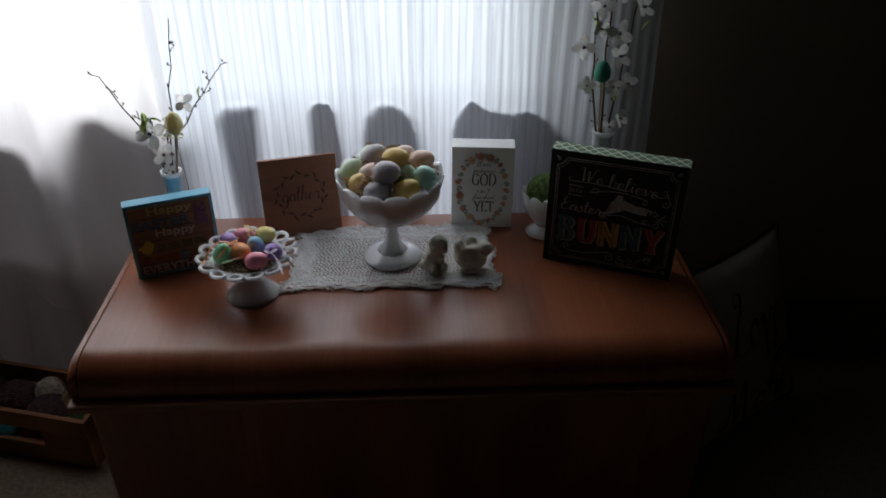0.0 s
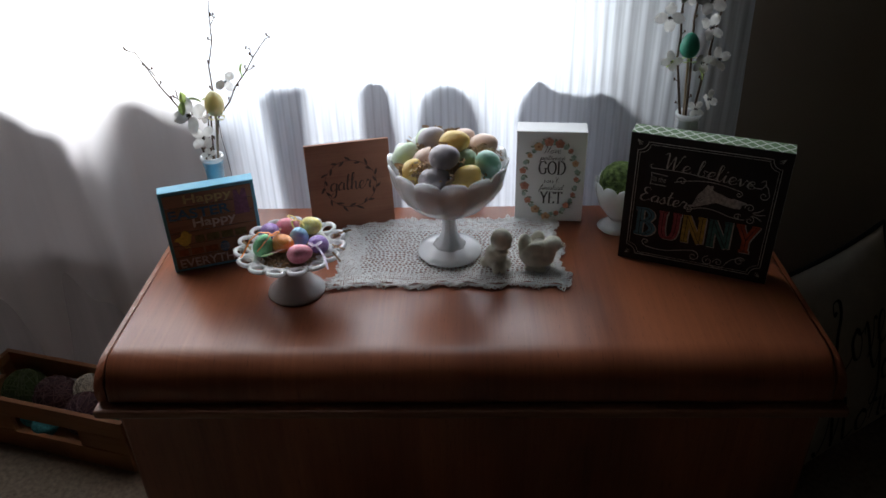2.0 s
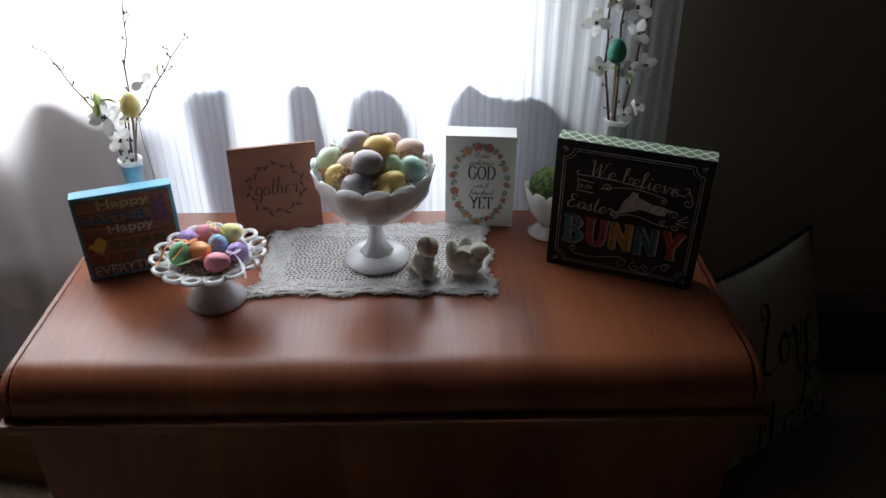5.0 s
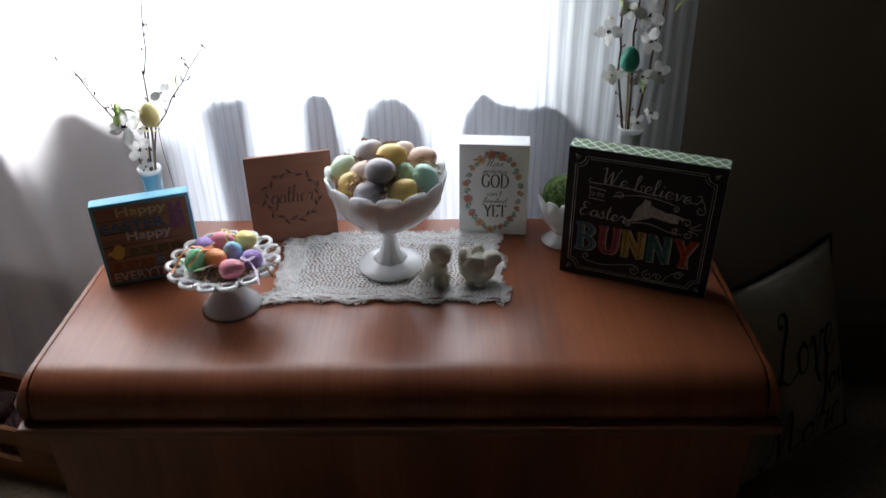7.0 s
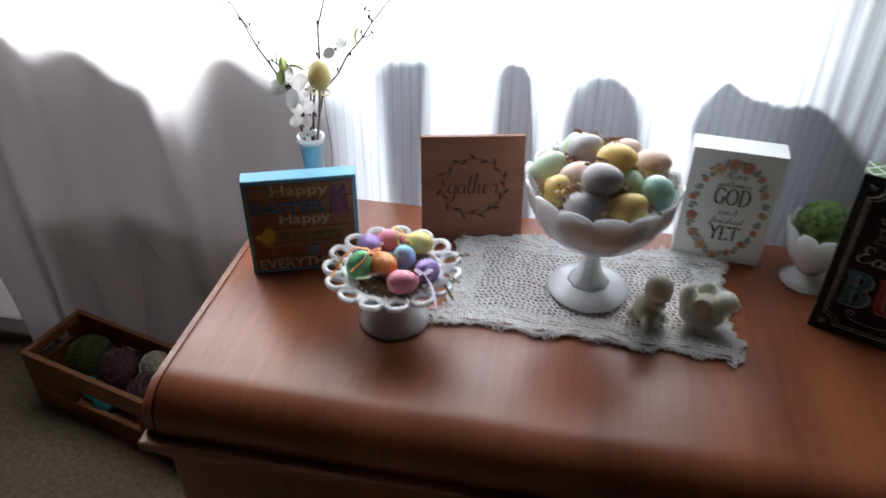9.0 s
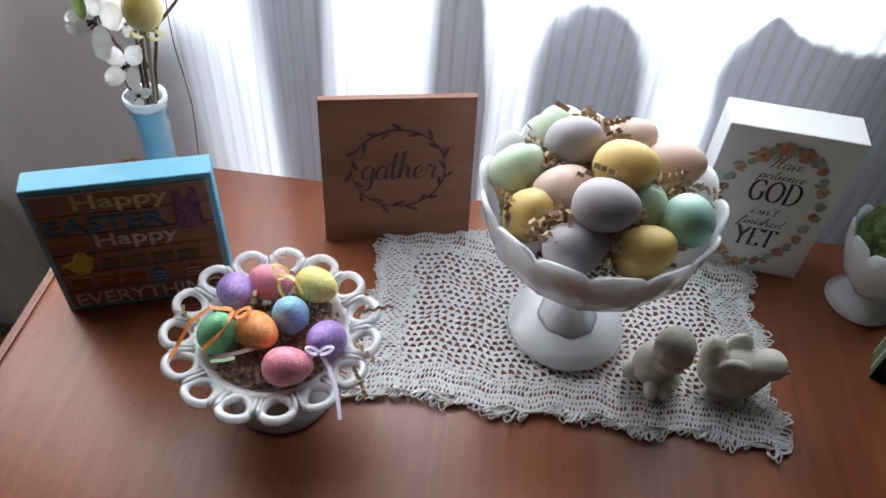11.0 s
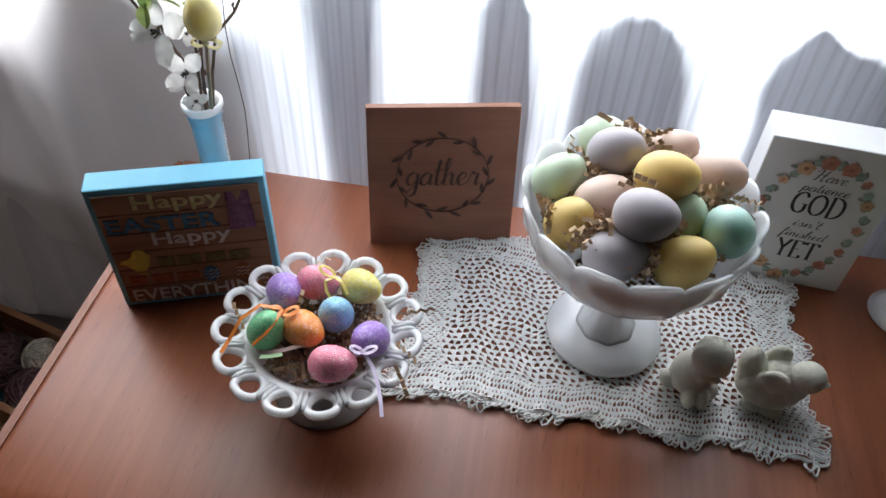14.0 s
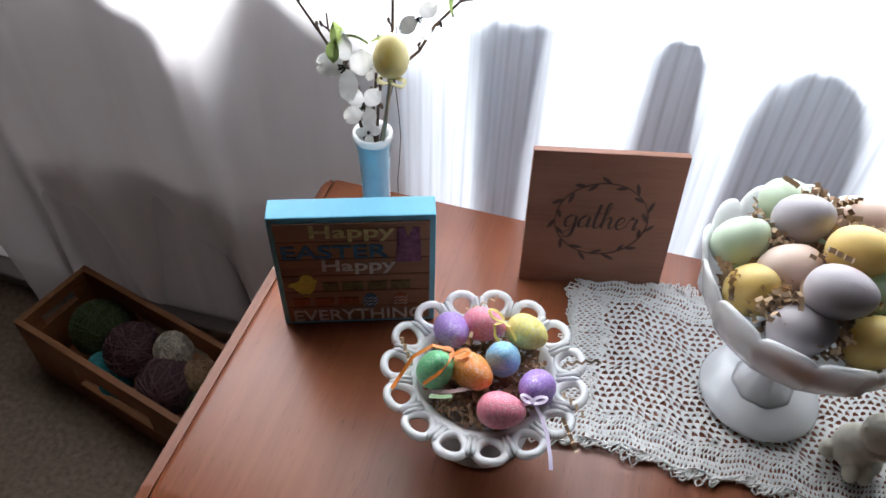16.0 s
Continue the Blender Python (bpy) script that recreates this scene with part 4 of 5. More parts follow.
def loop_pts(c, rx, ry, ang, z, n=12, lift=0.006):
    ca, sa = math.cos(ang), math.sin(ang)
    out = []
    for k in range(n + 1):
        a = 2 * math.pi * k / n
        u, v = rx * (1 - math.cos(a)), ry * math.sin(a)
        out.append((c[0] + ca * u - sa * v, c[1] + sa * u + ca * v, z + lift * (1 - math.cos(a)) / 2))
    return out


Z = T + 0.114
ribbon("orange_ribbon", [loop_pts((-0.149, 1.400), 0.0045, 0.0035, 2.7, Z - 0.002, lift=0.004), loop_pts((-0.147, 1.401), 0.006, 0.0035, 0.5, Z - 0.002, lift=0.004), [(-0.151, 1.404, Z + 0.001), (-0.168, 1.402, Z + 0.004), (-0.183, 1.392, Z - 0.006), (-0.191, 1.377, Z - 0.020), (-0.194, 1.366, Z - 0.023)], [(-0.150, 1.404, Z), (-0.151, 1.392, Z + 0.001), (-0.156, 1.381, Z - 0.004), (-0.168, 1.374, Z - 0.016)]], 0.0035, (0.85, 0.26, 0.04), "orange satin ribbon tied on a green egg")
ribbon("lilac_ribbon", [loop_pts((-0.074, 1.381), 0.0045, 0.0028, 3.3, Z - 0.010), loop_pts((-0.073, 1.381), 0.0055, 0.003, 0.2, Z - 0.010), [(-0.073, 1.381, Z - 0.008), (-0.063, 1.371, Z - 0.014), (-0.055, 1.357, Z - 0.017), (-0.049, 1.341, Z - 0.020), (-0.046, 1.331, Z - 0.023)], [(-0.074, 1.381, Z - 0.008), (-0.080, 1.377, Z - 0.013), (-0.079, 1.366, Z - 0.018)]], 0.0032, (0.70, 0.60, 0.76), "pale lilac satin ribbon tied on a purple egg")
ribbon("yellow_ribbon", [loop_pts((-0.116, 1.450), 0.007, 0.004, 2.9, Z), [(-0.115, 1.449, Z), (-0.122, 1.442, Z + 0.001), (-0.119, 1.434, Z - 0.004), (-0.110, 1.429, Z - 0.012)], [(-0.115, 1.449, Z), (-0.108, 1.444, Z + 0.001), (-0.100, 1.436, Z - 0.006)]], 0.0028, (0.80, 0.62, 0.16), "yellow satin ribbon tied on a yellow egg")
ribbon("green_ribbon", [[(-0.160, 1.367, Z - 0.021), (-0.150, 1.368, Z - 0.019), (-0.141, 1.371, Z - 0.018)]], 0.0038, (0.40, 0.62, 0.30), "pale green satin ribbon behind a green egg")
ribbon("pink_ribbon", [[(-0.160, 1.374, Z - 0.024), (-0.145, 1.376, Z - 0.021), (-0.128, 1.383, Z - 0.018), (-0.118, 1.388, Z - 0.016)]], 0.004, (0.74, 0.50, 0.50), "pale pink ribbon end lying on the shreds")


# ---- block signs ----
def sign_root(name, x, y, ang, lean, label):
    return thing(name, pose(x, y, T, -lean, 0, ang), label, "sign")


# wooden block that wishes a happy Easter
W, H, D = 0.162, 0.161, 0.028
s = sign_root("easter_block_sign", -0.3585, 1.471, 19.8, 0, "wooden box sign with sky-blue sides and plank face")
part("box", boxed(0, W, 0.001, D, 0, H, bevel=0.0015), SKYBLUE, s)
b0 = 0.006
ph = (H - 2 * b0) / 6
for k in range(6):
    part("plank", boxed(b0, W - b0, -0.0015, 0.0008, b0 + k * ph + 0.0005, b0 + (k + 1) * ph - 0.0005, bevel=0.0004, seg=1), PLANK, s)
YEL = mat("faded_yellow_print", (0.50, 0.46, 0.22), 0.8, 0, 0.25, 200)
GRYW = mat("faded_white_print", (0.55, 0.53, 0.50), 0.8, 0, 0.25, 200)
BLU = mat("faded_blue_print", (0.05, 0.14, 0.25), 0.8, 0, 0.3, 200)
PUR = mat("faded_purple_print", (0.20, 0.10, 0.19), 0.8, 0, 0.3, 200)
GRN = mat("faded_green_print", (0.13, 0.12, 0.05), 0.8, 0, 0.3, 200)
ORA = mat("faded_orange_print", (0.24, 0.09, 0.035), 0.8, 0, 0.3, 200)
CHK = mat("faded_chick_print", (0.58, 0.50, 0.10), 0.8, 0, 0.2, 200)
yy = -0.0026
part("lettering", lettering("Happy", 0.040, 0.122, 0.131, 0.153, yy, bold=0.02), YEL, s, "faded yellow word Happy")
part("lettering", lettering("EASTER", 0.010, 0.115, 0.107, 0.126, yy, bold=0.02), BLU, s, "faded blue word EASTER")
part("lettering", lettering("Happy", 0.048, 0.122, 0.083, 0.105, yy, bold=0.02), GRYW, s, "white word Happy")
part("lettering", lettering("EVERYTHING", 0.012, 0.150, 0.009, 0.027, yy, bold=0.012), GRYW, s, "white word EVERYTHING")
for x0, x1 in ((0.046, 0.062), (0.066, 0.088), (0.092, 0.112), (0.116, 0.136)):
    part("print_bar", boxed(x0, x1, yy, yy + 0.0008, 0.058, 0.071), GRN, s)
for x0, x1 in ((0.014, 0.030), (0.036, 0.056), (0.060, 0.082)):
    part("print_bar", boxed(x0, x1, yy, yy + 0.0008, 0.034, 0.046), ORA, s)
chick = [(0.010, 0.066), (0.016, 0.064), (0.020, 0.058), (0.024, 0.054), (0.032, 0.054), (0.037, 0.059), (0.039, 0.067), (0.038, 0.072), (0.042, 0.075), (0.038, 0.077), (0.036, 0.082), (0.030, 0.084), (0.025, 0.081), (0.023, 0.075), (0.019, 0.072), (0.013, 0.071)]
part("chick_print", plate(chick, yy, yy + 0.0008), CHK, s, "yellow chick shape")
bm = bmesh.new()
for x in (0.026, 0.031):
    tube(bm, [(x, yy, 0.055), (x, yy, 0.0505), (x + 0.004, yy, 0.0495)], 0.0006, 4)
part("chick_legs", bm, CHK, s)
bun = [(0.122, 0.100), (0.148, 0.100), (0.147, 0.112), (0.140, 0.120), (0.141, 0.130), (0.146, 0.148), (0.140, 0.149), (0.135, 0.134), (0.131, 0.148), (0.125, 0.148), (0.128, 0.131), (0.128, 0.120), (0.123, 0.112)]
part("rabbit_print", plate(bun, yy, yy + 0.0008), PUR, s, "faded purple rabbit shape")
for cx, m2 in ((0.094, BLU), (0.126, ORA)):
    part("egg_print", plate([(cx + 0.010 * math.cos(a) * 0.8, 0.040 + 0.011 * math.sin(a)) for a in [2 * math.pi * k / 16 for k in range(16)]], yy, yy + 0.0007), m2, s)
    bm = bmesh.new()
    for dz in (-0.005, 0.0, 0.005):
        tube(bm, [(cx - 0.007 + 0.0028 * k, yy - 0.0004, 0.040 + dz + (0.0015 if k % 2 else -0.0015)) for k in range(6)], 0.0005, 4)
    part("zigzag", bm, GRYW, s)

# thin cedar board that says gather
W, H, D = 0.161, 0.172, 0.010
s = sign_root("gather_board_sign", -0.1295, 1.612, 13.3, 9.4, "thin reddish cedar board sign with a leafy wreath")
part("board", boxed(0, W, 0, D, 0, H, bevel=0.001), SIGN_WOOD, s)
bm = bmesh.new()
cx, cz, R1 = 0.081, 0.090, 0.050
tube(bm, [(cx + R1 * math.cos(a), -0.0008, cz + R1 * 0.93 * math.sin(a)) for a in [2 * math.pi * k / 60 for k in range(60)]], 0.0006, 4, closed=True)
part("wreath_ring", bm, BURN, s)
rl = random.Random(3)
for k in range(22):
    a = 2 * math.pi * (k + rl.uniform(-0.2, 0.2)) / 22
    side = 1 if k % 2 else -1
    leaf_ang = a + math.pi / 2 - side * 0.55
    part("wreath_leaf", leaf_shape(bmesh.new(), cx + R1 * math.cos(a), cz + R1 * 0.93 * math.sin(a), leaf_ang, rl.uniform(0.012, 0.017), 0.0045, -0.0012), BURN, s)
part("lettering", penned("gather", SCRIPT, 0.040, 0.120, 0.079, 0.112, -0.0010, 0.0010, 0.0034, 0.12), BURN, s, "brown script word gather")

# white block with a flower wreath
W, H, D = 0.131, 0.190, 0.045
s = sign_root("white_block_sign", 0.2645, 1.654, -4.8, 0, "white painted block sign with a flower wreath")
part("block", boxed(0, W, 0, D, 0, H, bevel=0.0015), WHITE, s)
for word, x0, x1, z0, z1 in (("Have", 0.051, 0.083, 0.147, 0.161), ("patience", 0.045, 0.091, 0.133, 0.144), ("isn't", 0.053, 0.081, 0.085, 0.096), ("finished", 0.046, 0.090, 0.070, 0.081)):
    part("lettering", penned(word, SCRIPT, x0, x1, z0, z1, -0.0010, 0.0005, 0.0013, 0.30), INK, s, f"dark script word {word}")
part("lettering", penned("GOD", ROMAN, 0.043, 0.094, 0.103, 0.130, -0.0010, 0.0009, 0.0032, 0.0, 0.0, True), INK, s, "dark capital word GOD")
part("lettering", penned("YET", ROMAN, 0.048, 0.090, 0.040, 0.065, -0.0010, 0.0009, 0.0032, 0.0, 0.0, True), INK, s, "dark capital word YET")
FLW = [mat("print_coral", (0.54, 0.24, 0.17), 0.8, 0, 0.3, 150), mat("print_peach", (0.62, 0.38, 0.22), 0.8, 0, 0.25, 150), mat("print_sage", (0.33, 0.42, 0.36), 0.8, 0, 0.3, 150), mat("print_leaf", (0.27, 0.31, 0.23), 0.8, 0, 0.3, 150)]
rl = random.Random(8)
CORE = mat("print_flower_centre", (0.42, 0.18, 0.10), 0.8)
for k in range(60):
    a = 2 * math.pi * k / 60
    rx, rz = 0.051 + rl.uniform(-0.003, 0.003), 0.080 + rl.uniform(-0.004, 0.003)
    x, z = W / 2 + rx * math.cos(a), 0.093 + rz * math.sin(a)
    if k % 4 == 0:
        r = rl.choice((0.0050, 0.0064, 0.0084))
        part("wreath_flower", disc(bmesh.new(), x, z, r, -0.0012, 20, 0.12), FLW[rl.choice((0, 0, 1))], s)
        part("wreath_flower_centre", disc(bmesh.new(), x, z, r * 0.3, -0.0016, 8), CORE, s)
    elif k % 4 == 2:
        part("wreath_flower", disc(bmesh.new(), x, z, rl.uniform(0.004, 0.0055), -0.0010, 14, 0.15), FLW[2], s)
    else:
        for sd in (-1, 1):
            part("wreath_leaf", leaf_shape(bmesh.new(), x, z, a + math.pi / 2 + sd * rl.uniform(0.4, 0.9), rl.uniform(0.008, 0.011), 0.0042, -0.0008), FLW[3], s)

# chalkboard block about the Easter bunny
W, H, D = 0.2545, 0.246, 0.036
s = sign_root("chalkboard_block_sign", 0.4455, 1.5195, -21.8, 0, "black chalkboard box sign with coloured letters, trellis-paper edges")
part("box", boxed(0, W, 0, D, 0, H, bevel=0.0012), TRELLIS, s, "sage and white trellis paper sides")
part("face", boxed(0.0005, W - 0.0005, -0.0018, -0.0002, 0.0005, H - 0.0005), BLACKBOARD, s, "matt black chalkboard face")
yy = -0.0024


def chalk(name, lines, r=0.0008, material=CHALK, closed=False, label=""):
    for ln in lines:
        bm = bmesh.new()
        tube(bm, [(p[0], yy, p[-1]) for p in ln], r, 4, closed=closed)
        part(name, bm, material, s, label)


for ins, r in ((0.014, 0.0007), (0.018, 0.0005)):
    c = 0.016
    pts = []
    for qx, qz, a0 in ((1, 1, math.pi), (0, 1, 1.5 * math.pi), (0, 0, 0), (1, 0, 0.5 * math.pi)):
        ox, oz = (W - ins if qx else ins), (H - ins if qz else ins)
        arc = [(ox + c * math.cos(a0 + math.pi / 2 * k / 6), oz + c * math.sin(a0 + math.pi / 2 * k / 6)) for k in range(7)]
        pts += arc[::-1]
    chalk("border_line", [pts], r, closed=True)
part("lettering", penned("We believe", SCRIPT, 0.058, 0.206, 0.189, 0.217, yy, 0.0010, 0.0026, 0.15, -0.014), CHALK, s, "chalk script words We believe")
part("lettering", lettering("in the", 0.044, 0.066, 0.162, 0.172, yy, 0.2, -0.01), CHALK, s, "small chalk words in the")
part("lettering", penned("Easter", SCRIPT, 0.026, 0.106, 0.124, 0.150, yy, 0.0010, 0.0028, 0.15, -0.004), CHALK, s, "chalk script word Easter")


def wave_line(x0, x1, z, rise, amp, cycles, n=24):
    return [(x0 + (x1 - x0) * k / n, z + rise * k / n + amp * math.sin(cycles * math.pi * k / n)) for k in range(n + 1)]


chalk("chalk_flourish", [[(0.040, 0.178), (0.068, 0.175)], [(0.040, 0.157), (0.068, 0.156)], [(0.041, 0.178), (0.0425, 0.168), (0.041, 0.157)],
      wave_line(0.040, 0.150, 0.186, -0.006, 0.003, 1.0), [(0.040, 0.186), (0.038, 0.191), (0.042, 0.194)],
      wave_line(0.080, 0.184, 0.166, 0.002, 0.009, 1.0), scroll(0.092, 0.170, 0.008, 1.1, 3.3, -1), scroll(0.184, 0.162, 0.006, 1.2, 1.4, -1),
      [(0.196, 0.187), (0.206, 0.178), (0.216, 0.178), (0.222, 0.186), (0.220, 0.194), (0.214, 0.190)], scroll(0.222, 0.166, 0.009, 1.2, 1.0, -1), [(0.220, 0.186), (0.226, 0.180), (0.229, 0.170)],
      wave_line(0.106, 0.200, 0.118, 0.006, 0.007, 1.6), scroll(0.110, 0.121, 0.006, 1.1, 4.2), scroll(0.205, 0.140, 0.008, 1.2, 3.3, -1), scroll(0.188, 0.121, 0.006, 1.2, 0.5), scroll(0.208, 0.118, 0.008, 1.2, 1.5, -1),
      [(0.210, 0.132), (0.220, 0.136), (0.226, 0.142)], [(0.212, 0.130), (0.222, 0.130), (0.230, 0.132)], [(0.211, 0.127), (0.220, 0.124), (0.226, 0.120)],
      wave_line(0.046, 0.130, 0.033, 0.004, -0.004, 1.5), scroll(0.046, 0.042, 0.007, 1.1, 4.6, -1), scroll(0.130, 0.030, 0.010, 1.2, 1.6, -1), scroll(0.155, 0.026, 0.010, 1.3, 1.6), scroll(0.172, 0.026, 0.008, 1.2, 3.4, -1), scroll(0.206, 0.036, 0.009, 1.2, 0.5),
      [(0.160, 0.018), (0.172, 0.014), (0.182, 0.020), (0.186, 0.030)], [(0.184, 0.026), (0.192, 0.036), (0.204, 0.042), (0.213, 0.038)]], 0.0007)
for qx in (0, 1):
    for qz in (0, 1):
        ox, oz = (W - 0.012 if qx else 0.012), (H - 0.012 if qz else 0.012)
        sx, sz = (-1 if qx else 1), (-1 if qz else 1)
        chalk("corner_mark", [[(ox, oz), (ox + sx * 0.009, oz + sz * 0.004)], [(ox, oz), (ox + sx * 0.004, oz + sz * 0.009)], [(ox, oz), (ox + sx * 0.008, oz + sz * 0.008)]], 0.0005)
rab = [(0.106, 0.128), (0.114, 0.129), (0.122, 0.133), (0.127, 0.138), (0.130, 0.141), (0.132, 0.143), (0.124, 0.147), (0.121, 0.151), (0.125, 0.154), (0.129, 0.156), (0.132, 0.164), (0.134, 0.171), (0.137, 0.169), (0.137, 0.164), (0.141, 0.170), (0.144, 0.168), (0.142, 0.161), (0.137, 0.155), (0.139, 0.151), (0.147, 0.149), (0.157, 0.151), (0.167, 0.152), (0.174, 0.151), (0.178, 0.153), (0.180, 0.150), (0.184, 0.148), (0.192, 0.147), (0.199, 0.148), (0.200, 0.145), (0.192, 0.143), (0.184, 0.143), (0.176, 0.140), (0.182, 0.138), (0.190, 0.137), (0.190, 0.135), (0.178, 0.135), (0.168, 0.138), (0.160, 0.141), (0.150, 0.140), (0.142, 0.138), (0.136, 0.135), (0.128, 0.130), (0.118, 0.126), (0.108, 0.126)]
part("rabbit_drawing", plate(rab, yy, yy + 0.0006), CHALK, s, "chalk-white leaping rabbit shape")
for ch, x, c in (("B", 0.023, (0.09, 0.22, 0.30)), ("U", 0.063, (0.36, 0.09, 0.11)), ("N", 0.104, (0.48, 0.36, 0.09)), ("N", 0.147, (0.06, 0.17, 0.17)), ("Y", 0.190, (0.44, 0.10, 0.05))):
    part("letter_edge", penned(ch, SLAB, x + 0.0016, x + 0.0396, 0.0535, 0.1075, yy + 0.0002, 0.0064, 0.0128, 0.0, 0.0, True), CHALK, s, "chalk outline of a letter")
    part("letter", penned(ch, SLAB, x, x + 0.038, 0.0545, 0.1085, yy - 0.0002, 0.0052, 0.0116, 0.0, 0.0, True), mat("chalk_letter", c, 0.9, 0, 0.35, 120), s, f"coloured capital letter {ch}")
    part("letter_inline", penned(ch, SLAB, x + 0.0002, x + 0.0378, 0.0545, 0.1085, yy - 0.0006, 0.0007, 0.0011, 0.0, 0.0, True), BLACKBOARD, s, "thin dark line inside a letter")


# ---- vases, blossom and the moss cup ----
def vase(name, x, y, h, r, rim, label, body):
    root = thing(name, pose(x, y, T), label, "vase")
    k = h / 0.155
    pr = [(0, 0), (r * 1.35, 0), (r * 1.42, 0.004), (r * 1.2, 0.012), (r * 0.98, 0.03), (r * 0.90, 0.07 * k), (r * 0.92, 0.10 * k), (r * 1.0, 0.13 * k), (rim * 0.93, h - 0.014), (rim * 0.97, h - 0.009)]
    part("body", lathe(pr + [(rim * 0.8, h - 0.009), (r * 0.75, 0.05), (0, 0.045)], 36), body, root, smooth=True)
    part("rim", lathe([(rim * 0.985, h - 0.010), (rim * 1.06, h - 0.006), (rim * 1.05, h - 0.001), (rim * 0.97, h), (rim * 0.80, h - 0.003), (rim * 0.72, h - 0.010), (rim * 0.70, h - 0.03)], 36), MILK, root, "thick white glass rim", smooth=True)
    for a in range(6 if body is MILK else 0):
        ang = 2 * math.pi * (a + 0.5) / 6
        bm = bmesh.new()
        tube(bm, [(q * 1.02 * math.cos(ang), q * 1.02 * math.sin(ang), z) for q, z in pr[4:9]], 0.0012, 6)
        part("beaded_rib", bm, MILK, root, smooth=True)
    if body is not MILK:
        for ang in (0.15, math.pi - 0.15):
            bm = bmesh.new()
            for k in range(26):
                t = k / 25 * (len(pr) - 6.01) + 4
                i = int(t)
                q, z = (pr[i][c] + (pr[i + 1][c] - pr[i][c]) * (t - i) for c in (0, 1))
                ball(bm, (q * math.cos(ang), q * math.sin(ang), z), (0.0016, 0.0016, 0.0022), seg=8, rings=6)
            part("beaded_rib", bm, MILK, root, "row of white glass beads", smooth=True)
    return root


vase("bud_vase", -0.3075, 1.628, 0.161, 0.0172, 0.0203, "pale blue and white glass bud vase", MILK_BLUE)
vase("bud_vase", 0.581, 1.672, 0.216, 0.021, 0.0225, "tall white milk-glass bud vase", MILK)

petal_bm = bmesh.new()
rows = []
for i in range(7):
    t = i / 6
    w = 0.0086 * math.sin(math.pi * min(1, 0.08 + 0.86 * t)) ** 0.7 * (1 - 0.25 * (t > 0.9))
    rows.append([petal_bm.verts.new((0.003 + 0.021 * t - (0.0025 if (i == 6 and j == 2) else 0), w * (j - 2) / 2, 0.004 * t * t + 0.0025 * abs(j - 2) / 2 * t - 0.003 * (t > 0.95))) for j in range(5)])
for a, b in zip(rows, rows[1:]):
    for j in range(4):
        petal_bm.faces.new((a[j], a[j + 1], b[j + 1], b[j]))
bmesh.ops.solidify(petal_bm, geom=petal_bm.faces[:], thickness=0.0006)
for f in petal_bm.faces:
    f.smooth = True
PETAL_ME = bpy.data.meshes.new("petal")
petal_bm.to_mesh(PETAL_ME)
petal_bm.free()
PETAL_ME.materials.append(PETAL)
leaf_bm = bmesh.new()
rows = []
for i in range(7):
    t = i / 6
    w = 0.007 * math.sin(math.pi * (0.04 + 0.95 * t)) ** 0.9
    rows.append([leaf_bm.verts.new((0.024 * t, w * (j - 1), 0.003 * math.sin(3 * t) + 0.002 * abs(j - 1))) for j in range(3)])
for a, b in zip(rows, rows[1:]):
    for j in range(2):
        leaf_bm.faces.new((a[j], a[j + 1], b[j + 1], b[j]))
bmesh.ops.solidify(leaf_bm, geom=leaf_bm.faces[:], thickness=0.0005)
LEAF_ME = bpy.data.meshes.new("leaf")
leaf_bm.to_mesh(LEAF_ME)
leaf_bm.free()
LEAF_ME.materials.append(LEAF)
st = bmesh.new()
rq = random.Random(2)
for k in range(12):
    a, r = rq.uniform(0, 6.28), rq.uniform(0.001, 0.0042)
    tube(st, [(0, 0, 0), (r * math.cos(a), r * math.sin(a), 0.005)], 0.0005, 4)
    ball(st, (r * math.cos(a), r * math.sin(a), 0.0055), (0.0008,) * 3, seg=6, rings=4)
STAMEN_ME = bpy.data.meshes.new("stamens")
st.to_mesh(STAMEN_ME)
st.free()
STAMEN_ME.materials.append(STAMEN)


def blossom(parent, at, facing, size=1.0, petals=4, roll=0.0):
    q = Vector(facing).to_track_quat("Z", "Y").to_matrix().to_4x4()
    e = new("blossom", STAMEN_ME)
    e.parent = parent
    e.matrix_local = Matrix.Translation(at) @ q @ pose(0, 0, 0, 0, 0, roll) @ Matrix.Scale(size, 4)
    for k in range(petals):
        p = new("petal", PETAL_ME)
        p.parent = e
        p.matrix_local = pose(0, 0, 0, 0, 0, 360 * k / petals + rq.uniform(-9, 9)) @ pose(0, 0, 0, rq.uniform(-12, 12), rq.uniform(-22, 8), 0)
    return e


def leaf(parent, at, direction, size=1.0):
    d = Vector(direction).normalized()
    o = new("leaf", LEAF_ME)
    o.parent = parent
    o.matrix_local = Matrix.Translation(at) @ d.to_track_quat("X", "Z").to_matrix().to_4x4() @ pose(0, 0, 0, rq.uniform(-50, 50)) @ Matrix.Scale(size, 4)


def twig(parent, pts, r):
    bm = bmesh.new()
    tube(bm, pts, r, 6, taper=0.45)
    b = part("twig", bm, BARK, parent)
    for k in range(2, len(pts) - 1):
        p = Vector(pts[k])
        d = Vector((rq.uniform(-1, 1), rq.uniform(-0.6, 0.3), rq.uniform(0.3, 1))).normalized()
        bm = bmesh.new()
        tube(bm, [p, p + d * 0.006], 0.0011, 5, taper=0.8)
        ball(bm, p + d * 0.0085, (0.0017, 0.0017, 0.0035), (rq.uniform(-30, 30), rq.uniform(-30, 30), 0), 6, 5)
        part("bud", bm, BARK, b)
    return b


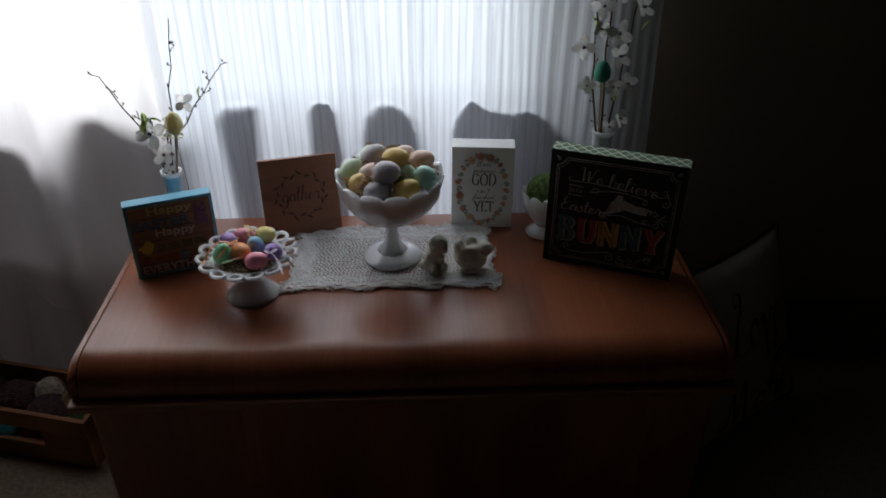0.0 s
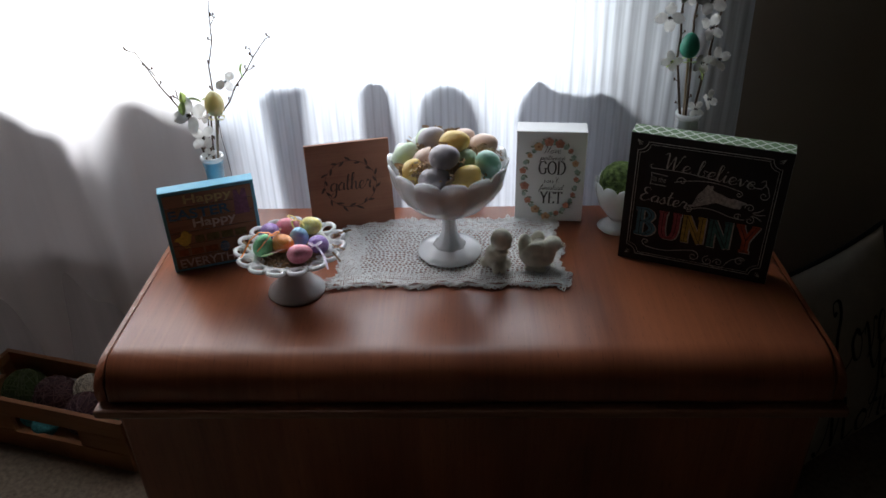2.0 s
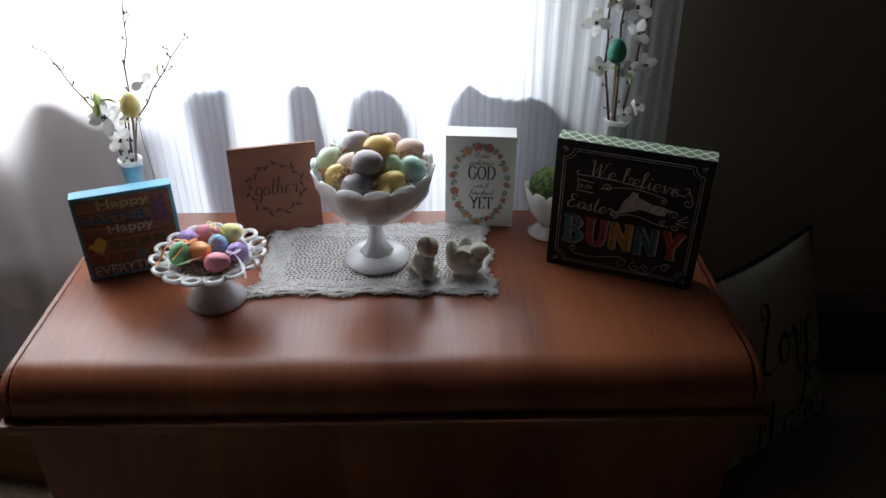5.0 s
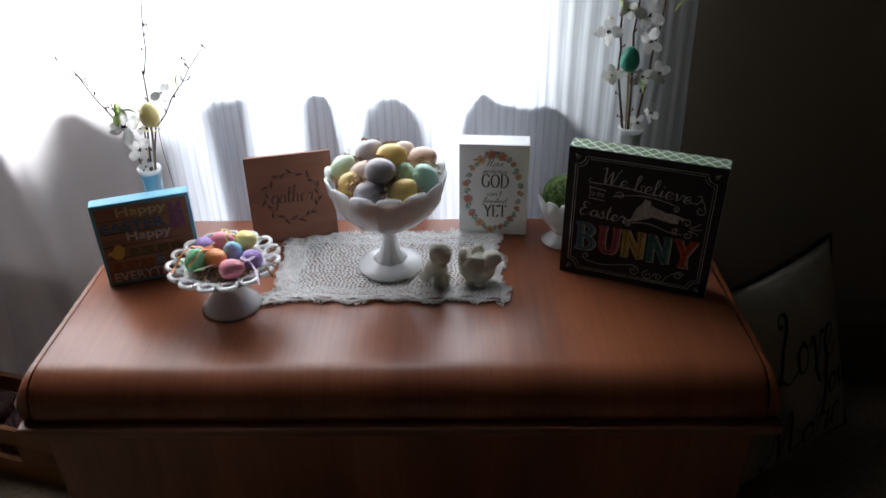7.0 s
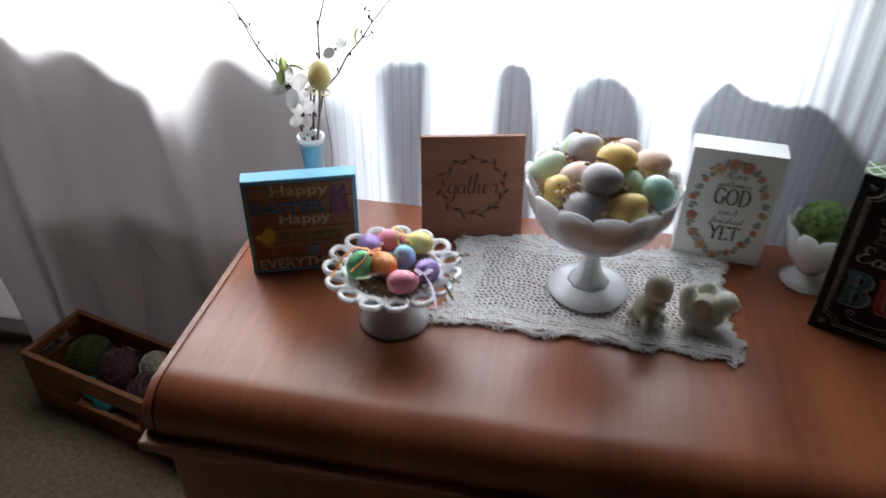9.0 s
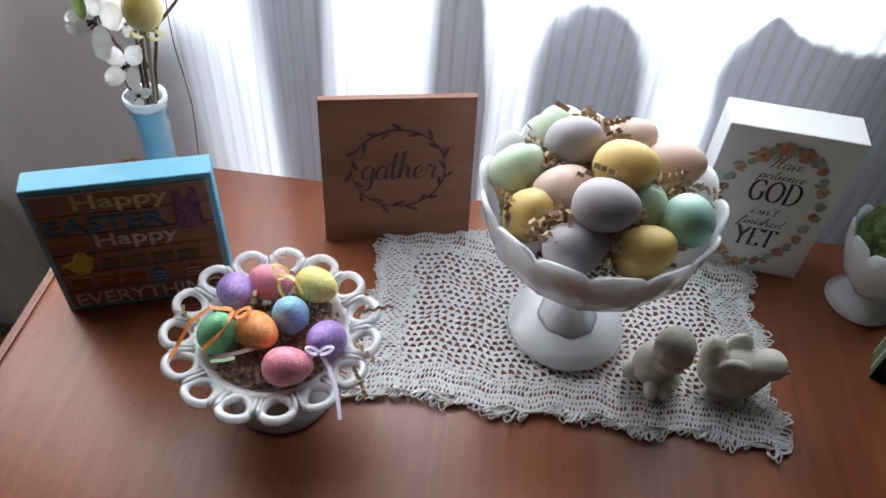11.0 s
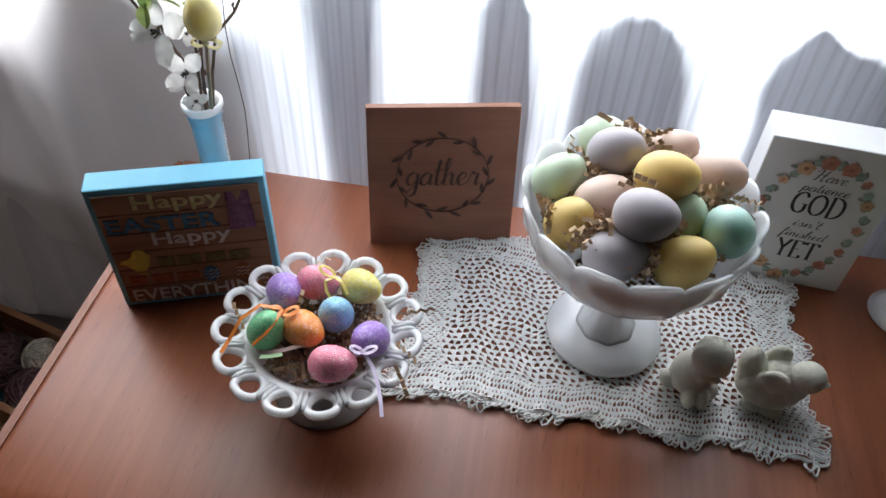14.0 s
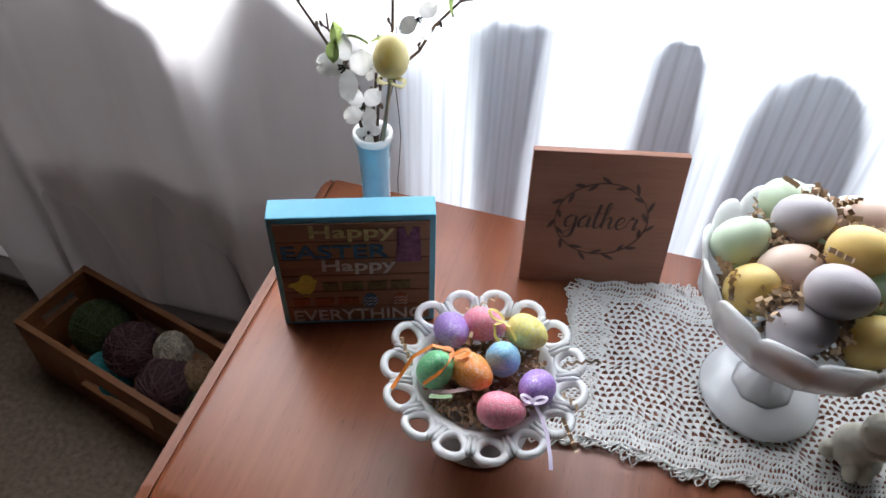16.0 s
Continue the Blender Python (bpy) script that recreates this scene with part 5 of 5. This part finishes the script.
def wander(a, b, n=6, amp=0.006):
    a, b = Vector(a), Vector(b)
    out = []
    for k in range(n + 1):
        t = k / n
        j = 0 if k in (0, n) else 1
        out.append(a.lerp(b, t) + Vector((rq.uniform(-amp, amp), rq.uniform(-amp, amp), rq.uniform(-amp, amp) * 0.5)) * j)
    return out


# spray in the blue vase
sp = thing("dogwood_spray", pose(-0.3075, 1.628, T), "white silk dogwood blossom on bare brown twigs", "flower spray")
foot_p = (0.0, 0.002, 0.10)
for tip, via in (((-0.098, 0.0, 0.358), (-0.018, 0, 0.20)), ((-0.045, 0.01, 0.285), (-0.012, 0.006, 0.20)), ((0.048, 0.012, 0.462), (0.012, 0.006, 0.24)), ((0.128, 0.022, 0.372), (0.022, 0.016, 0.23)), ((0.006, 0.012, 0.27), (0.0, 0.008, 0.2))):
    twig(sp, wander(foot_p, via, 3, 0.002) + wander(via, tip, 5, 0.005)[1:], 0.0021)
for a, b in (((-0.072, 0, 0.315), (-0.088, 0, 0.34)), ((0.10, 0.020, 0.340), (0.098, 0.02, 0.36)), ((0.04, 0.01, 0.40), (0.053, 0.01, 0.42)), ((0.085, 0.019, 0.315), (0.10, 0.015, 0.322)), ((0.128, 0.022, 0.372), (0.143, 0.022, 0.375)), ((-0.098, 0, 0.358), (-0.116, 0, 0.362))):
    twig(sp, wander(a, b, 3, 0.001), 0.0011)
blossom(sp, (-0.018, -0.014, 0.247), (-0.25, -1, 0.40), 1.45, 4, 20)
blossom(sp, (-0.002, -0.014, 0.202), (-0.05, -1, 0.40), 1.05, 4, 50)
blossom(sp, (0.000, -0.010, 0.166), (0.1, -0.8, 0.7), 0.60, 4, 10)
blossom(sp, (0.052, -0.004, 0.306), (0.3, -0.9, 0.2), 0.9, 4, 35)
blossom(sp, (-0.002, 0.004, 0.236), (0.6, -0.7, 0.2), 0.55, 4, 0)
for at, d in (((-0.03, -0.005, 0.262), (-0.1, 0, 1)), ((-0.03, -0.006, 0.27), (-0.1, -0.1, -1)), ((0.0, 0, 0.265), (-0.8, -0.2, 0.2)), ((0.004, 0, 0.268), (1, -0.2, 0.3)), ((0.085, 0, 0.31), (0.1, 0, 1))):
    leaf(sp, at, d, 1.1)

PICK_Y = mat("pick_egg_yellow", (0.86, 0.74, 0.38), 0.55, 0, 0.07, 50, 0.15, 500, sub=0.6)
PICK_G = mat("pick_egg_green", (0.05, 0.35, 0.23), 0.45, 0, 0.12, 50, 0.15, 500)


def egg_pick(x, y, z0, x1, y1, z1, material, bow, label, bowlabel):
    root = thing("egg_pick", pose(x, y, T), label, "egg pick")
    bm = bmesh.new()
    tube(bm, [(0, 0, z0), (x1, y1, z1 - 0.018)], 0.0022, 8)
    part("stick", bm, STICK, root)
    e = new("egg", egg_mesh("egg", 0.045, 0.034, material))
    e.parent = root
    e.location = (x1, y1, z1)
    bm = bmesh.new()
    for a, b in ((-1, 0.013), (1, 0.016)):
        prev = None
        for k in range(13):
            t = 2 * math.pi * k / 12
            c = Vector((x1 + a * b * (1 - math.cos(t)) / 2, y1 - 0.005, z1 - 0.025 + 0.0045 * math.sin(t)))
            w = Vector((0, 0.0032 * (0.5 + (1 - math.cos(t)) / 3), 0))
            cur = [bm.verts.new(c + w), bm.verts.new(c - w), bm.verts.new(c - w + Vector((0, 0, 0.0006))), bm.verts.new(c + w + Vector((0, 0, 0.0006)))]
            if prev:
                for q in range(4):
                    bm.faces.new((prev[q], prev[(q + 1) % 4], cur[(q + 1) % 4], cur[q]))
            prev = cur
    ball(bm, (x1, y1 - 0.005, z1 - 0.025), (0.003, 0.003, 0.003), seg=8, rings=6)
    part("bow", bm, bow, root, bowlabel)


egg_pick(-0.3015, 1.622, 0.10, 0.024, -0.012, 0.270, PICK_Y, mat("bow_yellow", (0.68, 0.62, 0.30), 0.5), "yellow foam egg on a stick in the blue vase", "pale yellow bow")
egg_pick(0.577, 1.668, 0.12, -0.013, 0.0, 0.342, PICK_G, mat("bow_lime", (0.45, 0.58, 0.25), 0.5), "green foam egg on a stick in the white vase", "pale green bow")

# spray in the white vase
sp = thing("dogwood_spray", pose(0.581, 1.672, T), "white silk dogwood blossom on dark twigs in the tall vase", "flower spray")
foot_p = (0.0, 0.002, 0.14)
for tip, via in (((-0.050, 0.0, 0.56), (-0.035, 0, 0.32)), ((-0.010, 0.012, 0.60), (-0.010, 0.006, 0.34)), ((0.055, 0.0, 0.58), (0.020, 0, 0.32))):
    twig(sp, wander(foot_p, via, 4, 0.003) + wander(via, tip, 6, 0.005)[1:], 0.0026)
for at, fc, sz in (((-0.060, -0.01, 0.395), (-0.5, -1, 0.1), 1.1), ((-0.032, -0.012, 0.43), (0.2, -1, 0.3), 0.7), ((0.012, -0.012, 0.375), (0.2, -1, 0.2), 1.0), ((0.005, -0.012, 0.42), (-0.1, -1, 0.3), 1.1), ((0.034, -0.01, 0.318), (0.5, -1, 0.2), 0.9),
                   ((-0.046, -0.01, 0.315), (-0.3, -1, 0.1), 0.8), ((0.006, -0.008, 0.312), (0.1, -1, 0.4), 0.85), ((0.028, -0.012, 0.245), (0.3, -1, 0.1), 0.8), ((0.008, -0.012, 0.226), (0, -1, 0.5), 0.7), ((-0.030, -0.01, 0.47), (-0.2, -1, 0.2), 1.1), ((0.045, -0.01, 0.47), (0.2, -1, 0.2), 1.0), ((0.01, -0.01, 0.50), (0.1, -1, 0.2), 1.0), ((-0.045, -0.01, 0.53), (-0.1, -1, 0.1), 1.0), ((0.05, -0.01, 0.53), (0.1, -1, 0.1), 1.0)):
    blossom(sp, at, (fc[0] + rq.uniform(-0.5, 0.5), fc[1], fc[2] + rq.uniform(-0.5, 0.5)), sz * 1.05, 4, rq.uniform(0, 90))
for at, d in (((-0.042, -0.004, 0.425), (-0.3, 0, 1)), ((-0.038, -0.004, 0.425), (1, 0, 0.1)), ((-0.03, -0.006, 0.315), (-1, -0.2, -0.5)), ((0.0, -0.004, 0.305), (0.4, -0.2, -1)), ((0.052, 0, 0.42), (0.5, 0, 0.6)), ((-0.01, 0, 0.46), (0.2, 0, 1))):
    leaf(sp, at, d, 1.15)

# moss ball in a small footed cup
cup = thing("footed_cup", pose(0.460, 1.620, T), "small white milk-glass footed cup holding a moss ball", "cup")
SCW = [0, 0, 0, 0, 0, 0.1, 0.3, 0.7, 1, 1, 0.7, 0.2, 0]
KNOB = [0] * 13
SC = 10
cp = [(0.0, 0.002), (0.034, 0.001), (0.037, 0.004), (0.026, 0.012), (0.014, 0.020), (0.024, 0.033), (0.038, 0.052), (0.0455, 0.075), (0.048, 0.096), (0.0465, 0.098), (0.043, 0.092), (0.034, 0.060), (0.0, 0.040)]
part("foot", lathe(cp[:5] + [(0.0, 0.021)], 80), MILK, cup, smooth=True)
part("bowl", lathe([(0.0, 0.019)] + cp[4:], 80, lambda i, a: scallop(i + 3, a)), MILK, cup, smooth=True)
bm = bmesh.new()
bmesh.ops.create_icosphere(bm, subdivisions=5, radius=0.040)
for v in bm.verts:
    v.co *= 1 + 0.05 * noise.noise(v.co * 160) + 0.03 * noise.noise(v.co * 420)
ms = part("moss_ball", bm, MOSS)
ms.location = (0.460, 1.620, T + 0.098)
tagged(ms, "round green moss ball sitting in the cup", "moss ball")


# ---- flocked figurines ----
def figurine(name, x, y, rz, blobs, label, size=(1, 1, 1)):
    bm = bmesh.new()
    for c, r, rot in blobs:
        ball(bm, [a * b for a, b in zip(c, size)], [a * b for a, b in zip(r, size)], rot, 24, 16)
    o = part(name, bm, FLOCK, smooth=True)
    o.matrix_world = pose(x, y, T + 0.003, 0, 0, rz)
    rm = o.modifiers.new("merge", "REMESH")
    rm.mode, rm.voxel_size, rm.use_smooth_shade = "VOXEL", 0.0011, True
    sm = o.modifiers.new("soften", "SMOOTH")
    sm.factor, sm.iterations = 0.5, 4
    tagged(o, label, "figurine", "flocked figurines on the doily")


figurine("lamb_figurine", 0.224, 1.478, 0, [
    ((-0.003, 0.004, 0.020), (0.020, 0.021, 0.022), (0, 0, 0)), ((0.002, 0.0, 0.034), (0.015, 0.015, 0.018), (0, 15, 0)), ((0.006, -0.003, 0.056), (0.0185, 0.0180, 0.0175), (0, 0, 0)),
    ((0.014, -0.010, 0.050), (0.009, 0.009, 0.008), (0, 0, 0)), ((-0.008, -0.004, 0.052), (0.005, 0.006, 0.012), (0, -12, 0)), ((0.015, 0.008, 0.053), (0.005, 0.006, 0.012), (0, 12, 0)),
    ((0.008, -0.016, 0.010), (0.007, 0.010, 0.011), (0, 0, 0)), ((-0.004, -0.017, 0.010), (0.007, 0.010, 0.011), (0, 0, 0)), ((-0.022, 0.002, 0.010), (0.009, 0.009, 0.009), (0, 0, 0)), ((0.016, -0.004, 0.010), (0.008, 0.010, 0.010), (0, 0, 0)),
    ((0.003, -0.014, 0.037), (0.006, 0.004, 0.004), (0, 20, 0)), ((0.012, -0.014, 0.037), (0.006, 0.004, 0.004), (0, -20, 0))], "cream flocked sitting lamb figurine with a bow", (1.02, 1.04, 1.10))
figurine("chick_figurine", 0.297, 1.483, -8, [
    ((-0.003, 0, 0.022), (0.032, 0.024, 0.022), (0, 0, 0)), ((-0.024, 0.002, 0.038), (0.013, 0.015, 0.026), (0, -8, 0)), ((-0.004, 0.012, 0.048), (0.012, 0.007, 0.019), (0, 14, 0)),
    ((-0.006, -0.014, 0.042), (0.015, 0.007, 0.015), (0, 12, 0)), ((-0.016, -0.012, 0.030), (0.014, 0.010, 0.016), (0, 0, 0)), ((0.024, -0.003, 0.050), (0.0160, 0.0155, 0.0150), (0, 0, 0)), ((0.015, -0.002, 0.033), (0.016, 0.017, 0.016), (0, 0, 0)), ((0.040, -0.006, 0.049), (0.004, 0.003, 0.0028), (0, 0, 0)), ((0.002, 0.0, 0.038), (0.018, 0.016, 0.017), (0, 0, 0)),
    ((0.004, -0.018, 0.004), (0.011, 0.008, 0.005), (0, 0, 0)), ((-0.014, -0.016, 0.004), (0.010, 0.008, 0.005), (0, 0, 0))], "cream flocked bird figurine with raised wings")


# ---- crate of yarn-like balls on the carpet ----
CL, CW, CH, TH = 0.43, 0.158, 0.148, 0.012
crate = thing("wooden_crate", pose(-0.995, 1.609, 0, 0, 0, -14.4), "open reddish pine crate with slotted handles on carpet", "crate")
part("bottom", boxed(0, CL, 0, CW, 0.004, 0.012, bevel=0.001), CRATE, crate)
for y0 in (0.0, CW - TH):
    part("side_board", boxed(0, CL, y0, y0 + TH, 0.0, 0.052, bevel=0.0015), CRATE, crate)
    part("side_board", boxed(0, CL, y0, y0 + TH, 0.100, CH, bevel=0.0015), CRATE, crate)
    for x0, x1 in ((0, 0.125), (CL - 0.125, CL)):
        part("side_board", boxed(x0, x1, y0 + 0.0005, y0 + TH - 0.0005, 0.0525, 0.0995, bevel=0.001), CRATE, crate)
for x0 in (0.0, CL - TH):
    yA, yB = TH + 0.0005, CW - TH - 0.0005
    part("end_board", boxed(x0, x0 + TH, yA, yB, 0.013, 0.100, bevel=0.001), CRATE, crate)
    part("end_board", boxed(x0, x0 + TH, yA, yB, 0.125, CH, bevel=0.0015), CRATE, crate)
    for q0, q1 in ((yA, yA + 0.030), (yB - 0.030, yB)):
        part("end_board", boxed(x0, x0 + TH, q0, q1, 0.1005, 0.1245), CRATE, crate)
BALLS = [
    ("green", (0.05, 0.075, 0.02), 0.052, 0.085, 0.094, 0.085), ("plum", (0.075, 0.035, 0.045), 0.050, 0.178, 0.088, 0.092), ("plum", (0.075, 0.035, 0.045), 0.052, 0.275, 0.070, 0.078),
    ("turquoise", (0.06, 0.33, 0.38), 0.028, 0.140, 0.043, 0.066), ("turquoise", (0.06, 0.33, 0.38), 0.030, 0.175, 0.036, 0.050), ("white", (0.50, 0.46, 0.38), 0.034, 0.252, 0.118, 0.108), ("tan", (0.30, 0.19, 0.10), 0.032, 0.320, 0.110, 0.092), ("green", (0.05, 0.075, 0.02), 0.045, 0.37, 0.078, 0.065),
]
BM = {}
STRAND = {k: mat("strand_" + k, c, 0.5, 0, 0.4, 90, 0.4, 300) for k, c in (("green", (0.06, 0.085, 0.026)), ("plum", (0.12, 0.058, 0.06)), ("white", (0.58, 0.53, 0.43)), ("tan", (0.38, 0.25, 0.14)))}
rb2 = random.Random(4)
for colour, c, r, x, y, z in BALLS:
    if colour not in BM:
        BM[colour] = mat("ball_" + colour, c, 0.9, 0, 0.6, 320, 1.0, 700)
    bm = bmesh.new()
    bmesh.ops.create_icosphere(bm, subdivisions=5, radius=r)
    axes = [Vector((rb2.gauss(0, 1), rb2.gauss(0, 1), rb2.gauss(0, 1))).normalized() for q in range(7)]
    for v in bm.verts:
        d = v.co.normalized()
        wind = max(abs(math.sin(a.dot(d) * 26 + 3 * i)) * (0.6 + 0.4 * noise.noise(d * 2 + a * 5)) for i, a in enumerate(axes))
        v.co = d * r * (0.91 + 0.09 * wind)
    o = part("decorative_ball", bm, BM[colour], smooth=True)
    o.matrix_world = pose(-0.995, 1.609, 0, 0, 0, -14.4) @ pose(x, y, z)
    if colour != "turquoise":
        for q in range(30 if colour != "white" else 18):
            bm = bmesh.new()
            ax = Vector((rb2.gauss(0, 1), rb2.gauss(0, 1), rb2.gauss(0, 1))).normalized()
            e1 = ax.orthogonal().normalized()
            e2 = ax.cross(e1)
            off = rb2.uniform(-0.45, 0.45) * r
            rr = math.sqrt(r * r - off * off) * 0.985
            tube(bm, [ax * off + (e1 * math.cos(2 * math.pi * k / 26) + e2 * math.sin(2 * math.pi * k / 26)) * rr * (1 + rb2.uniform(-0.012, 0.022)) for k in range(26)], r * (0.030 if colour != "white" else 0.05), 4, closed=True)
            part("strand", bm, STRAND[colour], o)
    tagged(o, f"{colour} wound twine decorative ball in the crate", "decorative ball", "balls in the crate")


# ---- pillow leaning on the chest ----
PW, PH = 0.40, 0.475
u = Vector((0.886, 0.465, 0)).normalized()
nrm = Vector((0.465, -0.886, 0))
lean = radians(17)
up = (Vector((0, 0, 1)) * math.cos(lean) - nrm * math.sin(lean)).normalized()
back = u.cross(up)
base = Vector((0.992, 1.565, 0.012))
u, up = (u * math.cos(radians(6)) + up * math.sin(radians(6))), (up * math.cos(radians(6)) - u * math.sin(radians(6)))
pm = Matrix.Translation(base) @ Matrix((u, -back, up)).transposed().to_4x4()
if (Matrix((u, -back, up)).determinant()) < 0:
    pm = Matrix.Translation(base) @ Matrix((u, back, up)).transposed().to_4x4()
pil = thing("throw_pillow", pm, "cream linen throw pillow with black piping and script", "pillow")


def puff(a, b):
    return 0.055 * (max(0, 1 - abs(a) ** 2.6) * max(0, 1 - abs(b) ** 2.6)) ** 0.5


def pin(a, b):
    return a * PW / 2 * (1 - 0.07 * (1 - b * b)), PH / 2 + b * PH / 2 * (1 - 0.07 * (1 - a * a))


bm = bmesh.new()
N = 26
for sd in (-1, 1):
    g = []
    for j in range(N + 1):
        row = []
        for i in range(N + 1):
            a, b = 2 * i / N - 1, 2 * j / N - 1
            x, z = pin(a, b)
            row.append(bm.verts.new((x, sd * (puff(a, b) + 0.003 * noise.noise((a * 3, b * 3, 1)) * (1 - max(abs(a), abs(b)))), z)))
        g.append(row)
    for j in range(N):
        for i in range(N):
            bm.faces.new((g[j][i], g[j][i + 1], g[j + 1][i + 1], g[j + 1][i]))
bmesh.ops.remove_doubles(bm, verts=bm.verts, dist=0.0005)
part("cushion", bm, LINEN, pil, smooth=True)
edge = [(2 * k / 20 - 1, -1) for k in range(20)] + [(1, 2 * k / 20 - 1) for k in range(20)] + [(1 - 2 * k / 20, 1) for k in range(20)] + [(-1, 1 - 2 * k / 20) for k in range(20)]
bm = bmesh.new()
tube(bm, [(pin(a, b)[0], 0, pin(a, b)[1]) for a, b in edge], 0.005, 8, closed=True)
part("piping", bm, BLACK, pil, "black piped edge", smooth=True)
FRONT = -1 if (pm.to_3x3() @ Vector((0, 1, 0))).dot(nrm) < 0 else 1
for word, x0, x1, z0, z1 in (("Love", -0.085, 0.125, 0.235, 0.385), ("You", 0.045, 0.165, 0.150, 0.245), ("More", -0.100, 0.140, 0.055, 0.165)):
    part("lettering", penned(word, SCRIPT, x0, x1, z0, z1, 0.0, 0.0030, 0.0085, 0.08, 0.012, False, lambda x, z: FRONT * (puff(min(0.99, max(-0.99, x / (PW / 2))), min(0.99, max(-0.99, (z - PH / 2) / (PH / 2)))) + 0.004)), BLACK, pil, f"black script word {word}")
